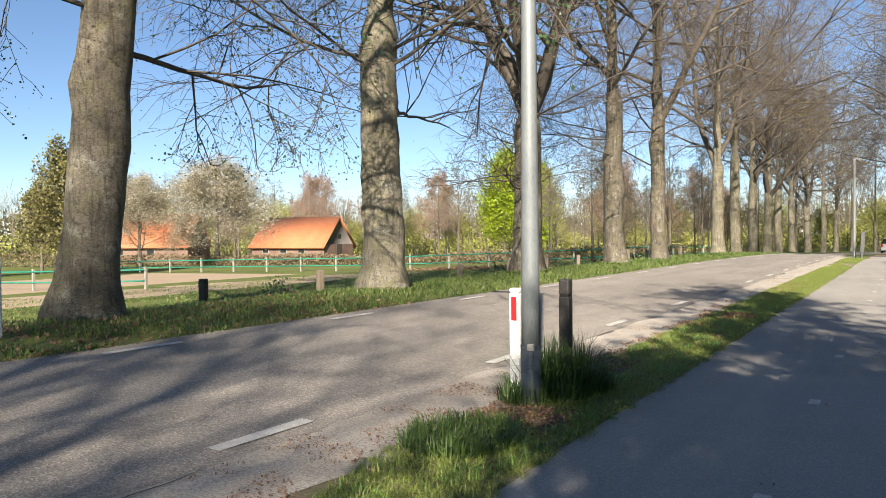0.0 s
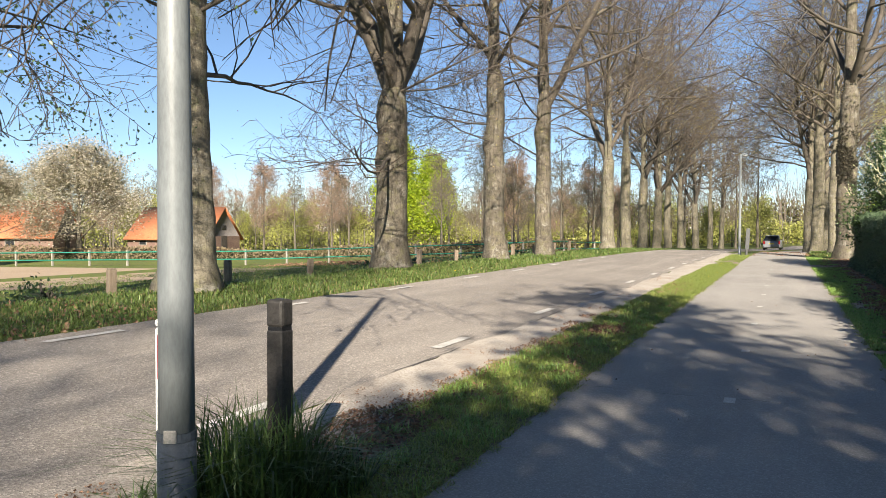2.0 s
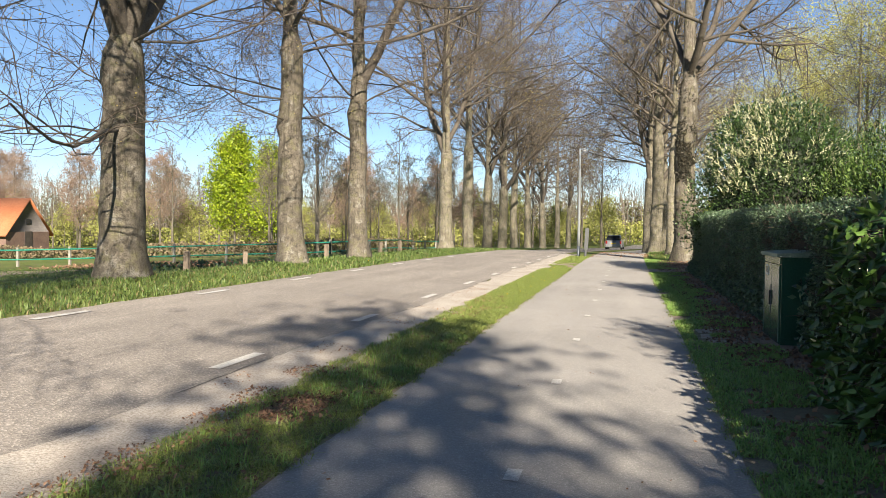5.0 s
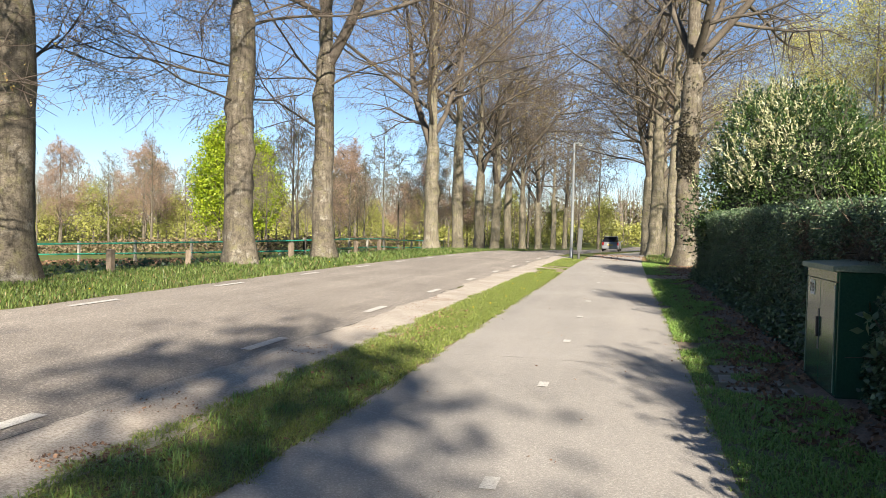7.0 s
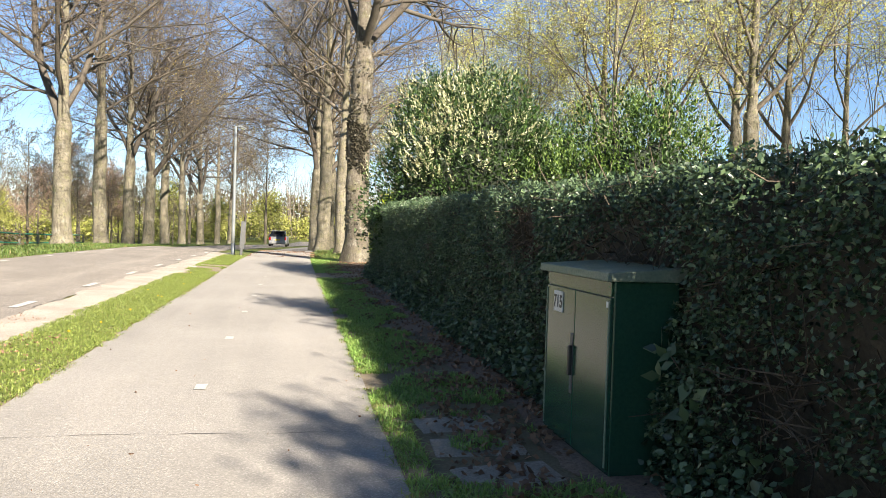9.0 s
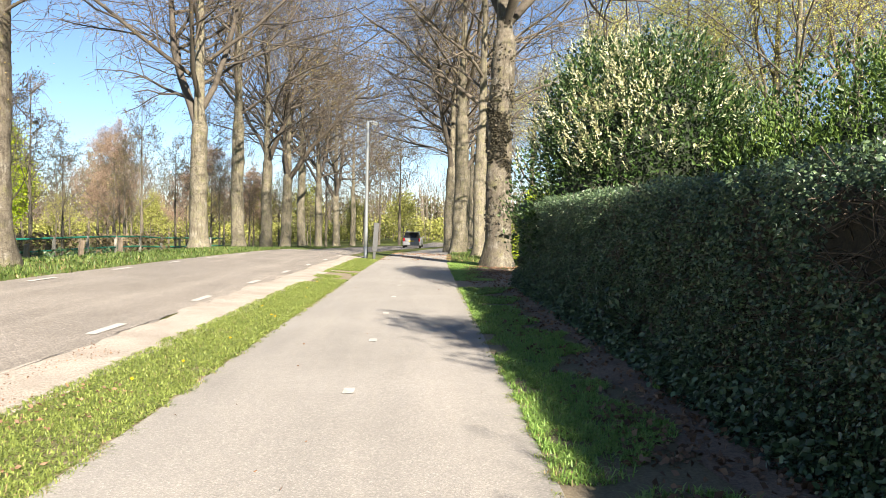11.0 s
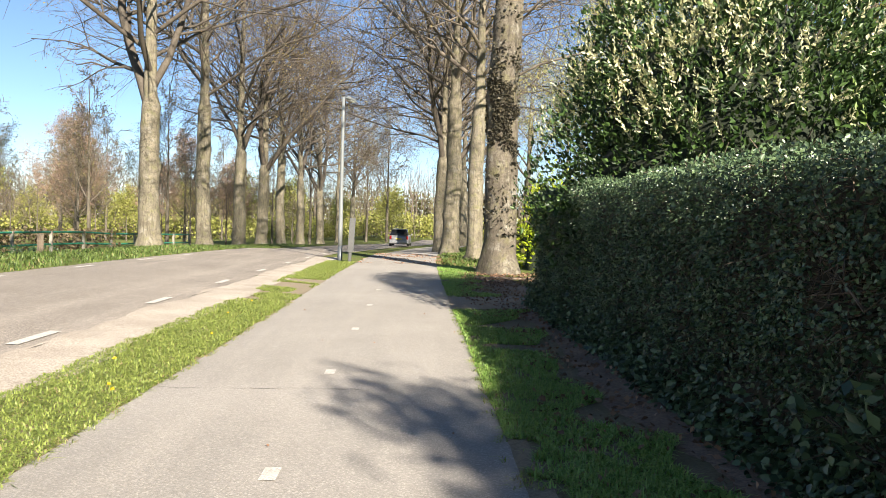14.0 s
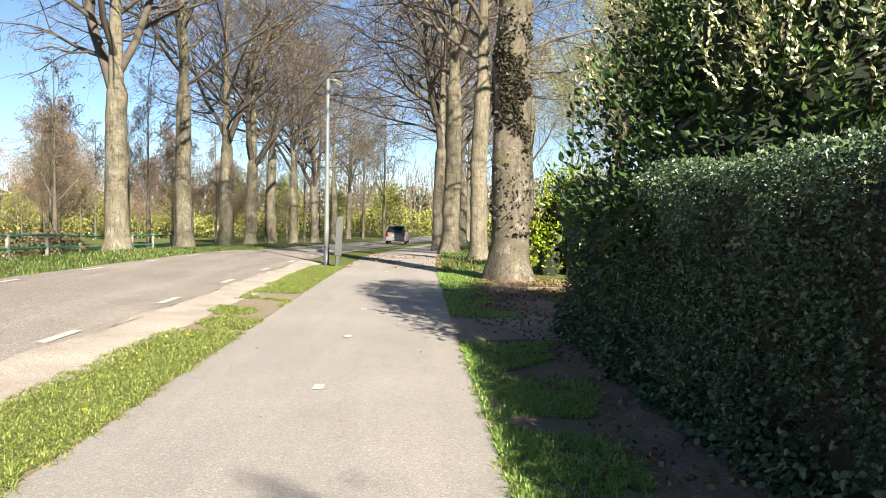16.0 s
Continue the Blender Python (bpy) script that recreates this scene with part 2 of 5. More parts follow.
class Geo:
    """Gathers tubes, leaves and blades as arrays; makes one mesh."""

    def __init__(self):
        self.v, self.q, self.t, self.n = [], [], [], 0

    def add(self, v, q=None, t=None):
        if q is not None and len(q):
            self.q.append(np.asarray(q) + self.n)
        if t is not None and len(t):
            self.t.append(np.asarray(t) + self.n)
        self.v.append(np.asarray(v, float))
        self.n += len(v)

    def tube(self, p, r, k=6, cap=False, wobble=None):
        p, r = np.asarray(p, float), np.asarray(r, float)
        d = np.gradient(p, axis=0)
        d /= np.linalg.norm(d, axis=1)[:, None] + 1e-9
        ref = np.array((0.0, 0.0, 1.0)) if abs(d[0, 2]) < 0.8 else np.array((1.0, 0.0, 0.0))
        u = np.cross(d, ref)
        u /= np.linalg.norm(u, axis=1)[:, None] + 1e-9
        w = np.cross(d, u)
        a = np.arange(k) * 2 * math.pi / k
        rr = r[:, None] * (wobble if wobble is not None else np.ones((len(p), k)))
        v = p[:, None] + rr[..., None] * (np.cos(a)[None, :, None] * u[:, None] + np.sin(a)[None, :, None] * w[:, None])
        n = len(p)
        i, j = np.meshgrid(np.arange(n - 1), np.arange(k), indexing="ij")
        j2 = (j + 1) % k
        q = np.stack((i * k + j, i * k + j2, (i + 1) * k + j2, (i + 1) * k + j), -1).reshape(-1, 4)
        t = None
        v = v.reshape(-1, 3)
        if cap:
            v = np.vstack((v, p[-1:], p[:1]))
            c, e = n * k, (n - 1) * k
            t = [(e + x, e + (x + 1) % k, c) for x in range(k)] + [((x + 1) % k, x, c + 1) for x in range(k)]
        self.add(v, q, t)

    def leaves(self, p, size, rng, up=0.0, wide=0.45, along=None, fold=0.15, full=False):
        """Leaf blades of two folded triangles at the points p. along: the way they point."""
        n = len(p)
        if not n:
            return
        d = rng.normal(size=(n, 3)) if along is None else along + rng.normal(size=(n, 3)) * 0.45
        d[:, 2] += up
        d /= np.linalg.norm(d, axis=1)[:, None] + 1e-9
        s = np.cross(d, rng.normal(size=(n, 3)))
        s /= np.linalg.norm(s, axis=1)[:, None] + 1e-9
        nn = np.cross(d, s)
        L = np.broadcast_to(np.asarray(size, float), (n,)) * rng.uniform(0.65, 1.3, n)
        L = L[:, None]
        if full:
            f = nn * L * fold
            v = np.stack((p, p + d * L * 0.28 + s * L * wide + f, p + d * L * 0.68 + s * L * wide * 0.72 + f * 0.8, p + d * L - f * 0.4,
                          p + d * L * 0.68 - s * L * wide * 0.72 + f * 0.8, p + d * L * 0.28 - s * L * wide + f), 1).reshape(-1, 3)
            b = np.arange(n)[:, None] * 6
            self.add(v, q=np.vstack((b + (0, 1, 2, 3), b + (0, 3, 4, 5))))
            return
        m = p + d * L * 0.45
        v = np.stack((p, m + s * L * wide + nn * L * fold, p + d * L, m - s * L * wide + nn * L * fold), 1).reshape(-1, 3)
        b = np.arange(n)[:, None] * 4
        self.add(v, t=np.vstack((b + (0, 1, 2), b + (0, 2, 3))))

    def blades(self, p, h, rng, w=0.006, lean=0.35):
        n = len(p)
        a = rng.uniform(0, 2 * math.pi, n)
        f = np.stack((np.cos(a), np.sin(a), np.zeros(n)), 1)
        s = np.stack((-np.sin(a), np.cos(a), np.zeros(n)), 1) * w
        H = (np.broadcast_to(np.asarray(h, float), (n,)) * rng.uniform(0.5, 1.3, n))[:, None]
        ln = rng.uniform(0.05, lean * 2, n)[:, None]
        z = np.array((0, 0, 1.0))
        mid = p + z * H * 0.6 + f * H * ln * 0.35
        tip = p + z * H * (1 - ln * 0.25) + f * H * ln
        v = np.stack((p - s, p + s, mid + s * 0.7, mid - s * 0.7, tip), 1).reshape(-1, 3)
        b = np.arange(n)[:, None] * 5
        self.add(v, q=b + (0, 1, 2, 3), t=b + (3, 2, 4))

    def mesh(self, name, smooth=False):
        me = bpy.data.meshes.new(name)
        v = np.vstack(self.v)
        q = np.vstack(self.q) if self.q else np.zeros((0, 4), int)
        t = np.vstack(self.t) if self.t else np.zeros((0, 3), int)
        loops = np.concatenate((q.ravel(), t.ravel())).astype(np.int32)
        starts = np.concatenate((np.arange(len(q)) * 4, len(q) * 4 + np.arange(len(t)) * 3)).astype(np.int32)
        me.vertices.add(len(v))
        me.vertices.foreach_set("co", v.astype(np.float32).ravel())
        me.loops.add(len(loops))
        me.loops.foreach_set("vertex_index", loops)
        me.polygons.add(len(starts))
        me.polygons.foreach_set("loop_start", starts)
        me.update(calc_edges=True)
        if smooth:
            me.polygons.foreach_set("use_smooth", np.ones(len(starts), bool))
        me.validate()
        return me


def part(name, shape, material, parent=None, label=""):
    """Links a bmesh, Geo or mesh as one mesh object under a thing or part."""
    if isinstance(shape, Geo):
        me = shape.mesh(name)
    elif isinstance(shape, bmesh.types.BMesh):
        me = bpy.data.meshes.new(name)
        shape.to_mesh(me)
        shape.free()
    else:
        me = shape
    if material and not me.materials:
        me.materials.append(material)
    ob = new(name, me)
    ob.parent = parent
    if label:
        ob["label"] = label
    return ob


def empty(name, x, y, z, rz=0.0):
    ob = new(name)
    ob.matrix_basis = pose(x, y, z, 0, 0, rz)
    ob.empty_display_size = 0.2
    return ob


def box(x0, x1, y0, y1, z0, z1, bevel=0.0, bm=None, segs=2):
    bm = bm or bmesh.new()
    r = bmesh.ops.create_cube(bm, size=1)
    for v in r["verts"]:
        v.co = Vector(((x0 + x1) / 2 + v.co.x * (x1 - x0), (y0 + y1) / 2 + v.co.y * (y1 - y0), (z0 + z1) / 2 + v.co.z * (z1 - z0)))
    if bevel:
        es = list({e for v in r["verts"] for e in v.link_edges})
        bmesh.ops.bevel(bm, geom=es, offset=bevel, segments=segs, affect="EDGES", profile=0.5)
    return bm


def cyl(r0, r1, z0, z1, k=20, bm=None, at=(0, 0)):
    bm = bm or bmesh.new()
    r = bmesh.ops.create_cone(bm, cap_ends=True, segments=k, radius1=r0, radius2=r1, depth=z1 - z0)
    bmesh.ops.translate(bm, verts=r["verts"], vec=(at[0], at[1], (z0 + z1) / 2))
    return bm


# ---- lie of the land ----
PROFILE = ((-900, -3.0), (-70, -1.5), (-32, -0.95), (-17, -0.4), (-12, -0.15), (-10.4, 0.33), (-9.3, 0.32), (-7.5, 0.24), (-3.1, 0.07), (-1.43, 0.0), (1.4, 0.0), (2.8, 0.03), (40, 0.2), (900, 0.2))


def smooth(a, b, v):
    t = min(1, max(0, (v - a) / (b - a)))
    return t * t * (3 - 2 * t)


def shift(y):
    """How far the road and path swing to the right ahead."""
    return 0.0 if y < 40 else 0.00135 * (min(y, 92) - 40) ** 2 * 0.9 + max(0, y - 92) * 0.10


def bend(u, y):
    w = 1.0
    if u < -14:
        w = 1 - smooth(14, 60, -u)
    if u > 3:
        w = 1 - smooth(3, 40, u)
    return u + shift(y) * w * (1 if y < 200 else max(0, 1 - (y - 200) / 300))


def land(u, y):
    z = float(np.interp(u, [p[0] for p in PROFILE], [p[1] for p in PROFILE]))
    if z > 0 and u < 0:
        z *= 1 - 0.65 * smooth(30, 62, y)
    d = max(0.0, min(y, 130) - 50)
    return z - (0.019 * d if d > 8 else 0.019 * d * d / 16 + 0.0)  * (1 if d > 8 else 1)


YS = [-60, -30, -18, -12] + [i * 1.0 for i in range(-8, 60)] + [60 + i * 3 for i in range(1, 31)] + [165, 190, 230, 300, 400, 600, 900, 1400]


def strip(name, u0, u1, y0, y1, lift, material, label, edge=0.0, seed=0, cols=6, thick=0.0):
    """A band of ground along the road, with uneven edges."""
    rng = np.random.default_rng(seed)
    ys, y = [], y0
    base = [v for v in YS if y0 <= v <= y1]
    for a, b in zip(base, base[1:]):
        n = 6 if (edge and b <= 60) else 1
        ys += [a + (b - a) * k / n for k in range(n)]
    ys.append(base[-1])
    v, q = [], []
    ea = np.convolve(rng.normal(size=len(ys) + 16), np.ones(9) / 4.5, "same")[8 : len(ys) + 8] * edge
    eb = np.convolve(rng.normal(size=len(ys) + 16), np.ones(9) / 4.5, "same")[8 : len(ys) + 8] * edge
    for k, y in enumerate(ys):
        a, b = u0 + ea[k], u1 + eb[k]
        for c in range(cols + 1):
            u = a + (b - a) * c / cols
            z = ground_at(u, y) + lift
            if thick and c in (0, cols):
                z -= thick
            v.append((bend(u, y), y, z))
    w = cols + 1
    for k in range(len(ys) - 1):
        for c in range(cols):
            q.append((k * w + c, k * w + c + 1, (k + 1) * w + c + 1, (k + 1) * w + c))
    g = Geo()
    g.add(v, q)
    ob = part(name, g, material)
    return tagged(ob, label, name.replace("_", " "), kind="structure")


def ground_at(u, y):
    """Height on the ground sheet itself, which is straight between its rows."""
    k = max(0, min(len(YS) - 2, int(np.searchsorted(YS, y, side="right")) - 1))
    f = (y - YS[k]) / (YS[k + 1] - YS[k])
    return land(u, YS[k]) * (1 - f) + land(u, YS[k + 1]) * f


def spot(u, y, dz=0.0):
    return (bend(u, y), y, ground_at(u, y) + dz)


def build_ground():
    us = [-900, -500, -250, -150, -110, -90, -70, -55, -45, -36, -30, -25, -20, -17, -15, -13, -12, -11, -10, -9.3, -8.6, -8, -7.5, -6.4, -5.3, -4.2, -3.1, -2.7, -2.35, -2, -1.7, -1.43, -0.7, 0, 0.7, 1.4, 1.7, 2.1, 2.4, 2.8, 3.4, 4, 5, 7, 9, 12, 16, 22, 30, 40, 60, 100, 200, 400, 900]
    v = [(bend(u, y), y, ground_at(u, y)) for y in YS for u in us]
    w = len(us)
    q = [(k * w + c, k * w + c + 1, (k + 1) * w + c + 1, (k + 1) * w + c) for k in range(len(YS) - 1) for c in range(w - 1)]
    g = Geo()
    g.add(v, q)
    tagged(part("ground", g, M["ground"]), "grassy meadow ground with bare brown patches", "ground", kind="structure")


build_ground()
strip("road", -7.5, -3.05, -30, 150, 0.012, M["road"], "worn grey-brown asphalt country road", 0.04, 1, 8)
strip("road_shoulder", -3.13, -2.30, -30, 50, 0.018, M["strip"], "pale sandy concrete strip along the road edge", 0.08, 2, 4)
strip("cycle_path", -1.43, 1.40, -30, 150, 0.024, M["path"], "smooth grey asphalt cycle path", 0.016, 3, 6, thick=0.011)
strip("path_edge_soil", -1.62, -1.30, -6, 47, 0.006, M["edge"], "pale crumbled soil along the path edge", 0.035, 6, 2)
strip("path_edge_soil", 1.28, 1.58, -6, 47, 0.0085, M["edge"], "pale crumbled soil along the path edge", 0.035, 7, 2)
M["earth"] = surface("verge_earth", (0.15, 0.13, 0.07), (0.23, 0.19, 0.12), 1.6, 40, (0.10, 0.085, 0.05), 0.95, bump_s=0.7)
strip("verge_soil", -2.40, -1.50, -6, 47, 0.0105, M["earth"], "brown mossy earth below the verge grass", 0.06, 8, 3)
strip("verge_soil", 1.42, 2.85, 9, 46, 0.0045, M["earth"], "brown earth below the path-side grass", 0.05, 12, 3)
M["apron"] = surface("worn_apron", (0.25, 0.225, 0.19), (0.17, 0.15, 0.12), 2.2, 45, (0.09, 0.075, 0.055), 0.95, bump_s=0.8)
strip("worn_verge", -2.45, -1.45, 33, 39, 0.0125, M["edge"], "pale worn sandy patch in the grass verge", 0.08, 9, 3)
strip("soil_margin", 2.40, 3.3, -20, 42, 0.0125, M["soil"], "bare brown soil under the hedge", 0.12, 4, 4)
strip("path_apron", 1.37, 2.05, 1, 9, 0.0165, M["apron"], "worn gravelly apron at the path edge", 0.07, 10, 3)
strip("paddock", -50, -24, 10, 36, 0.01, M["sand"], "pale sandy horse paddock", 0.5, 5, 8)


def marking(u, y, w, l, label):
    g = Geo()
    n = 3
    v = [spot(u + sx * w / 2, y + l * k / n, 0.031 + (0.0 if u > -2 else -0.009)) for k in range(n + 1) for sx in (-1, 1)]
    g.add(v, [(2 * k, 2 * k + 1, 2 * k + 3, 2 * k + 2) for k in range(n)])
    return tagged(part("road_marking", g, M["paint"]), label, "road marking", "painted dashes", "structure")


for k in range(-3, 15):
    marking(-0.03, 4.2 + 2.935 * k, 0.095, 0.22, "small worn white centre dash on the cycle path")
for k in range(-3, 30):
    marking(-3.38, 0.36 + 4.02 * k, 0.13, 0.97, "worn white edge dash on the asphalt road")
    marking(-7.12, 2.1 + 4.02 * k, 0.12, 1.1, "worn white edge dash on the asphalt road")

# ---- trees ----


def grow(rng, geos, p, d, length, r, level, deep, cfg):
    """One branch and all that grows from it. geos: limbs, twigs; ends are gathered in geos[2]."""
    n = (8, 6, 4, 3, 2)[min(level, 4)] if not cfg["plain"] else (7, 5, 3, 2)[min(level, 3)]
    pts, dirs = [p], [d]
    step = length / (n - 1)
    for k in range(1, n):
        d = d + rng.normal(size=3) * cfg["crook"] * (0.6 + 0.25 * level)
        d[2] += (cfg["rise"] if level < 2 else cfg["droop"]) / n
        d = d / np.linalg.norm(d)
        p = p + d * step
        if p[2] < cfg["floor"]:
            d[2] = abs(d[2])
            p[2] = cfg["floor"] + 0.1
        pts.append(p)
        dirs.append(d)
    tip = 0.35 if level < 2 else 0.45
    rad = r * np.linspace(1, tip, n)
    geos[0 if r > 0.03 else 1].tube(pts, np.maximum(rad, cfg["thin"]), 7 if r > 0.09 else (5 if r > 0.03 else 3))
    if level >= deep:
        geos[2].append(pts[-1])
        geos[2].append((pts[-1] + pts[-2]) / 2)
        return
    kids = cfg["kids"][min(level, len(cfg["kids"]) - 1)]
    for c in range(kids):
        f = 0.2 + 0.8 * (c + rng.uniform(0.2, 1)) / kids if level else 0.15 + 0.85 * (c + rng.uniform(0.2, 1)) / kids
        k = min(n - 1, int(f * (n - 1)))
        base = pts[k] if k == n - 1 else pts[k] + (pts[k + 1] - pts[k]) * (f * (n - 1) - k)
        a = dirs[k]
        side = np.cross(a, rng.normal(size=3))
        side /= np.linalg.norm(side) + 1e-9
        nd = a * rng.uniform(0.45, 0.9) + side * rng.uniform(0.6, 1.0)
        nd /= np.linalg.norm(nd)
        grow(rng, geos, base, nd, length * rng.uniform(0.38, 0.62) * (1.15 - 0.4 * f), r * rng.uniform(0.36, 0.52) * (1.1 - 0.4 * f), level + 1, deep, cfg)


def tree(name, seed, H, r0, fork, limbs, deep=3, kids=(7, 6, 4), spread=0.85, reach=0.42, rise=0.35, droop=-0.25, thin=0.006, crook=0.13, floor=2.6,
         bark_m="bark", twig_m="twig", leaf_m=None, leaf=0.06, per=2, scatter=0.15, flare=1.45, lean=(0, 0), bumps=0.06, stems=0, low=0, plain=False, stem_up=2.0):
    """A tree as a thing: trunk, limbs, twigs and leaves. Stands at the origin."""
    rng = np.random.default_rng(seed)
    th = empty(name, 0, 0, 0)
    k = 18 if r0 > 0.3 else 8
    n = int(max(10, fork / 0.35)) if r0 > 0.3 else 9
    zs = np.concatenate((np.linspace(-0.3, fork * 1.1, n), np.linspace(fork * 1.1, H, 8)[1:]))
    x = np.cumsum(rng.normal(size=len(zs))) * 0.02 * (r0 / 0.45) + np.array(lean)[0] * zs
    y = np.cumsum(rng.normal(size=len(zs))) * 0.02 * (r0 / 0.45) + np.array(lean)[1] * zs
    P = np.stack((x - x[1], y - y[1], zs), 1)
    R = r0 * np.where(zs < fork, 1 - 0.14 * zs / fork, 0.86 * (1 - np.clip((zs - fork) / (H - fork), 0, 1)) ** 0.8 * 0.72)
    R = np.maximum(R, 0.02) * (1 + (flare - 1) * np.exp(-np.maximum(zs, 0) * 2.6))
    ang = np.arange(k) * 2 * math.pi / k
    wob = 1 + bumps * rng.normal(size=(len(zs), k)) * 0.35
    ph = rng.uniform(0, 6.28, 4)
    wob += (flare - 1) * 0.30 * np.exp(-np.maximum(zs, 0) * 2.2)[:, None] * np.cos(5 * ang + ph[0])[None]
    wob += bumps * 0.5 * np.cos(2 * ang + ph[1])[None] + bumps * 0.6 * np.cos(3 * ang[None] + ph[2] + zs[:, None] * 0.9)
    for _ in range(int(3 + fork * 0.4) if r0 > 0.3 else 0):  # old branch scars
        kz, ka = rng.uniform(1.0, fork), rng.uniform(0, 6.28)
        wob += 0.22 * np.exp(-((zs - kz) / 0.28) ** 2)[:, None] * np.exp(-(((ang - ka + math.pi) % (2 * math.pi) - math.pi) / 0.45) ** 2)[None]
    g = Geo()
    g.tube(P, R, k, wobble=wob)
    me = g.mesh("trunk", True)
    part("trunk", me, M[bark_m], th)
    geos = [Geo(), Geo(), []]
    cfg = dict(kids=kids, crook=crook, rise=rise, droop=droop, thin=thin, floor=floor, plain=plain)
    for c in range(limbs + low):
        if c < limbs:
            f = (c + rng.uniform(0, 0.8)) / limbs
            z = fork + (H - fork) * 0.85 * f ** 1.15
            up = rng.uniform(0.45, 1.0) + 0.3 * f
            L = H * reach * (1 - 0.62 * f) * rng.uniform(0.8, 1.2)
            rf = rng.uniform(0.34, 0.52)
        else:
            z, f = rng.uniform(0.62, 1.0) * fork, 0
            up, L, rf = rng.uniform(-0.05, 0.35), H * reach * rng.uniform(0.55, 0.9), rng.uniform(0.09, 0.15)
        if c < stems:
            z, up, L, rf = fork + rng.uniform(-0.5, 0.6), stem_up, (H - fork) * 0.8, 0.62
        a = c * 2.4 + rng.uniform(-0.5, 0.5)
        d = np.array((math.cos(a) * spread, math.sin(a) * spread, up))
        d /= np.linalg.norm(d)
        base = np.array([np.interp(z, zs, P[:, i]) for i in range(3)])
        rb = float(np.interp(z, zs, R))
        grow(rng, geos, base, d, L, max(rb * rf, 0.02), 0, deep, cfg)
    if geos[0].n:
        part("limb_crown", geos[0].mesh("limb_crown", True), M["limb" if twig_m == "twig" else "paletwig"], th)
    part("twig_crown", geos[1], M[twig_m], th)
    if leaf_m:
        e = np.array(geos[2])
        e = np.repeat(e, per, 0) + rng.normal(size=(len(e) * per, 3)) * scatter
        lg = Geo()
        lg.leaves(e, leaf, rng)
        part("foliage", lg, M[leaf_m], th)
    return th


BEECH = "mature beech with smooth grey-brown trunk and bare spring twigs"


def stand(th, u, y, label, category="tree", group="", rz=0.0, s=1.0, dz=-0.02):
    th.matrix_basis = pose(*spot(u, y, dz), 0, 0, rz) @ Matrix.Scale(s, 4)
    return tagged(th, label, category, group)


def again(th, u, y, rz, s=1.0, dz=-0.02):
    m = copy_thing(th, pose(*spot(u, y, dz), 0, 0, rz))
    m.scale = (s,) * 3
    return m


AVENUE = "avenue trees"
stand(tree("beech_tree", 11, 19, 0.45, 6.8, 13, low=7, leaf_m="darkgreen", leaf=0.05, per=3, kids=(9, 7, 4), droop=-0.5, crook=0.18, lean=(0.065, 0.05)), -10.3, 4.0, "thick-trunked beech with drooping twigs in small leaf beside the road", group=AVENUE)
stand(tree("beech_tree", 12, 20, 0.45, 6.3, 12, low=5, bumps=0.13, bark_m="palebark", leaf_m="bud", leaf=0.035, per=1, kids=(9, 7, 4), droop=-0.45, thin=0.005, crook=0.19), -9.95, 11.4, "beech with a knotted scarred trunk and bare twigs", group=AVENUE)
stand(tree("beech_tree", 13, 20, 0.49, 5.4, 13, low=4, stems=5, stem_up=1.45, leaf_m="bud", leaf=0.035, per=1, kids=(9, 7, 4), droop=-0.4, thin=0.005, crook=0.18), -10.5, 20.5, "beech forking into several stems with bare twigs", group=AVENUE)
tD = stand(tree("beech_tree", 14, 20, 0.42, 7.2, 12, low=6, lean=(-0.02, 0.01), leaf_m="bud", leaf=0.04, per=1, kids=(9, 7, 4), droop=-0.4, crook=0.18), -10.05, 28.6, BEECH, group=AVENUE)
tE = stand(tree("beech_tree", 15, 21, 0.37, 7.0, 12, low=4, stems=2, leaf_m="bud", leaf=0.04, per=1, kids=(9, 7, 4), droop=-0.4, crook=0.18, lean=(-0.015, 0)), -9.6, 33.6, BEECH, group=AVENUE)
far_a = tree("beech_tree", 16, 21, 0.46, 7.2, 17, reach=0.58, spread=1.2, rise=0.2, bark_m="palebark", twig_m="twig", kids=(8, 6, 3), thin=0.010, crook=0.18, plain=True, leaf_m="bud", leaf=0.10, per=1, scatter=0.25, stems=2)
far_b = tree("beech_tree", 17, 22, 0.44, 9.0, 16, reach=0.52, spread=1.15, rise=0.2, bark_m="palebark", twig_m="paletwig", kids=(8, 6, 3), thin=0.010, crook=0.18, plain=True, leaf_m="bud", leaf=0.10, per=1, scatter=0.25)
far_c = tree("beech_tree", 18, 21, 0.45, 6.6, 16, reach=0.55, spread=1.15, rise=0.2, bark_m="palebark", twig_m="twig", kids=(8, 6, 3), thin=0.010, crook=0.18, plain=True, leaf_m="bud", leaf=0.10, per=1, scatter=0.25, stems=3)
stand(tree("beech_tree", 19, 21, 0.46, 6.6, 19, bark_m="palebark", crook=0.17, reach=0.68, spread=1.4, rise=0.5, droop=-0.3, kids=(9, 7, 4), thin=0.008, leaf_m="bud", per=1, stems=2), -11.5, 55, "broad-crowned beech with spreading bare limbs", group=AVENUE)
stand(far_b, -13.1, 67.3, BEECH, group=AVENUE)
stand(far_a, -14.4, 78, BEECH, group=AVENUE)
stand(far_c, -14.3, 83.2, BEECH, group=AVENUE)
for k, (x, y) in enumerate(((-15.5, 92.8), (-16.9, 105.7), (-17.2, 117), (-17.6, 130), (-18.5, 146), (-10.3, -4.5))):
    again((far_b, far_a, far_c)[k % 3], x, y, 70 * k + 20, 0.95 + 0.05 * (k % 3))
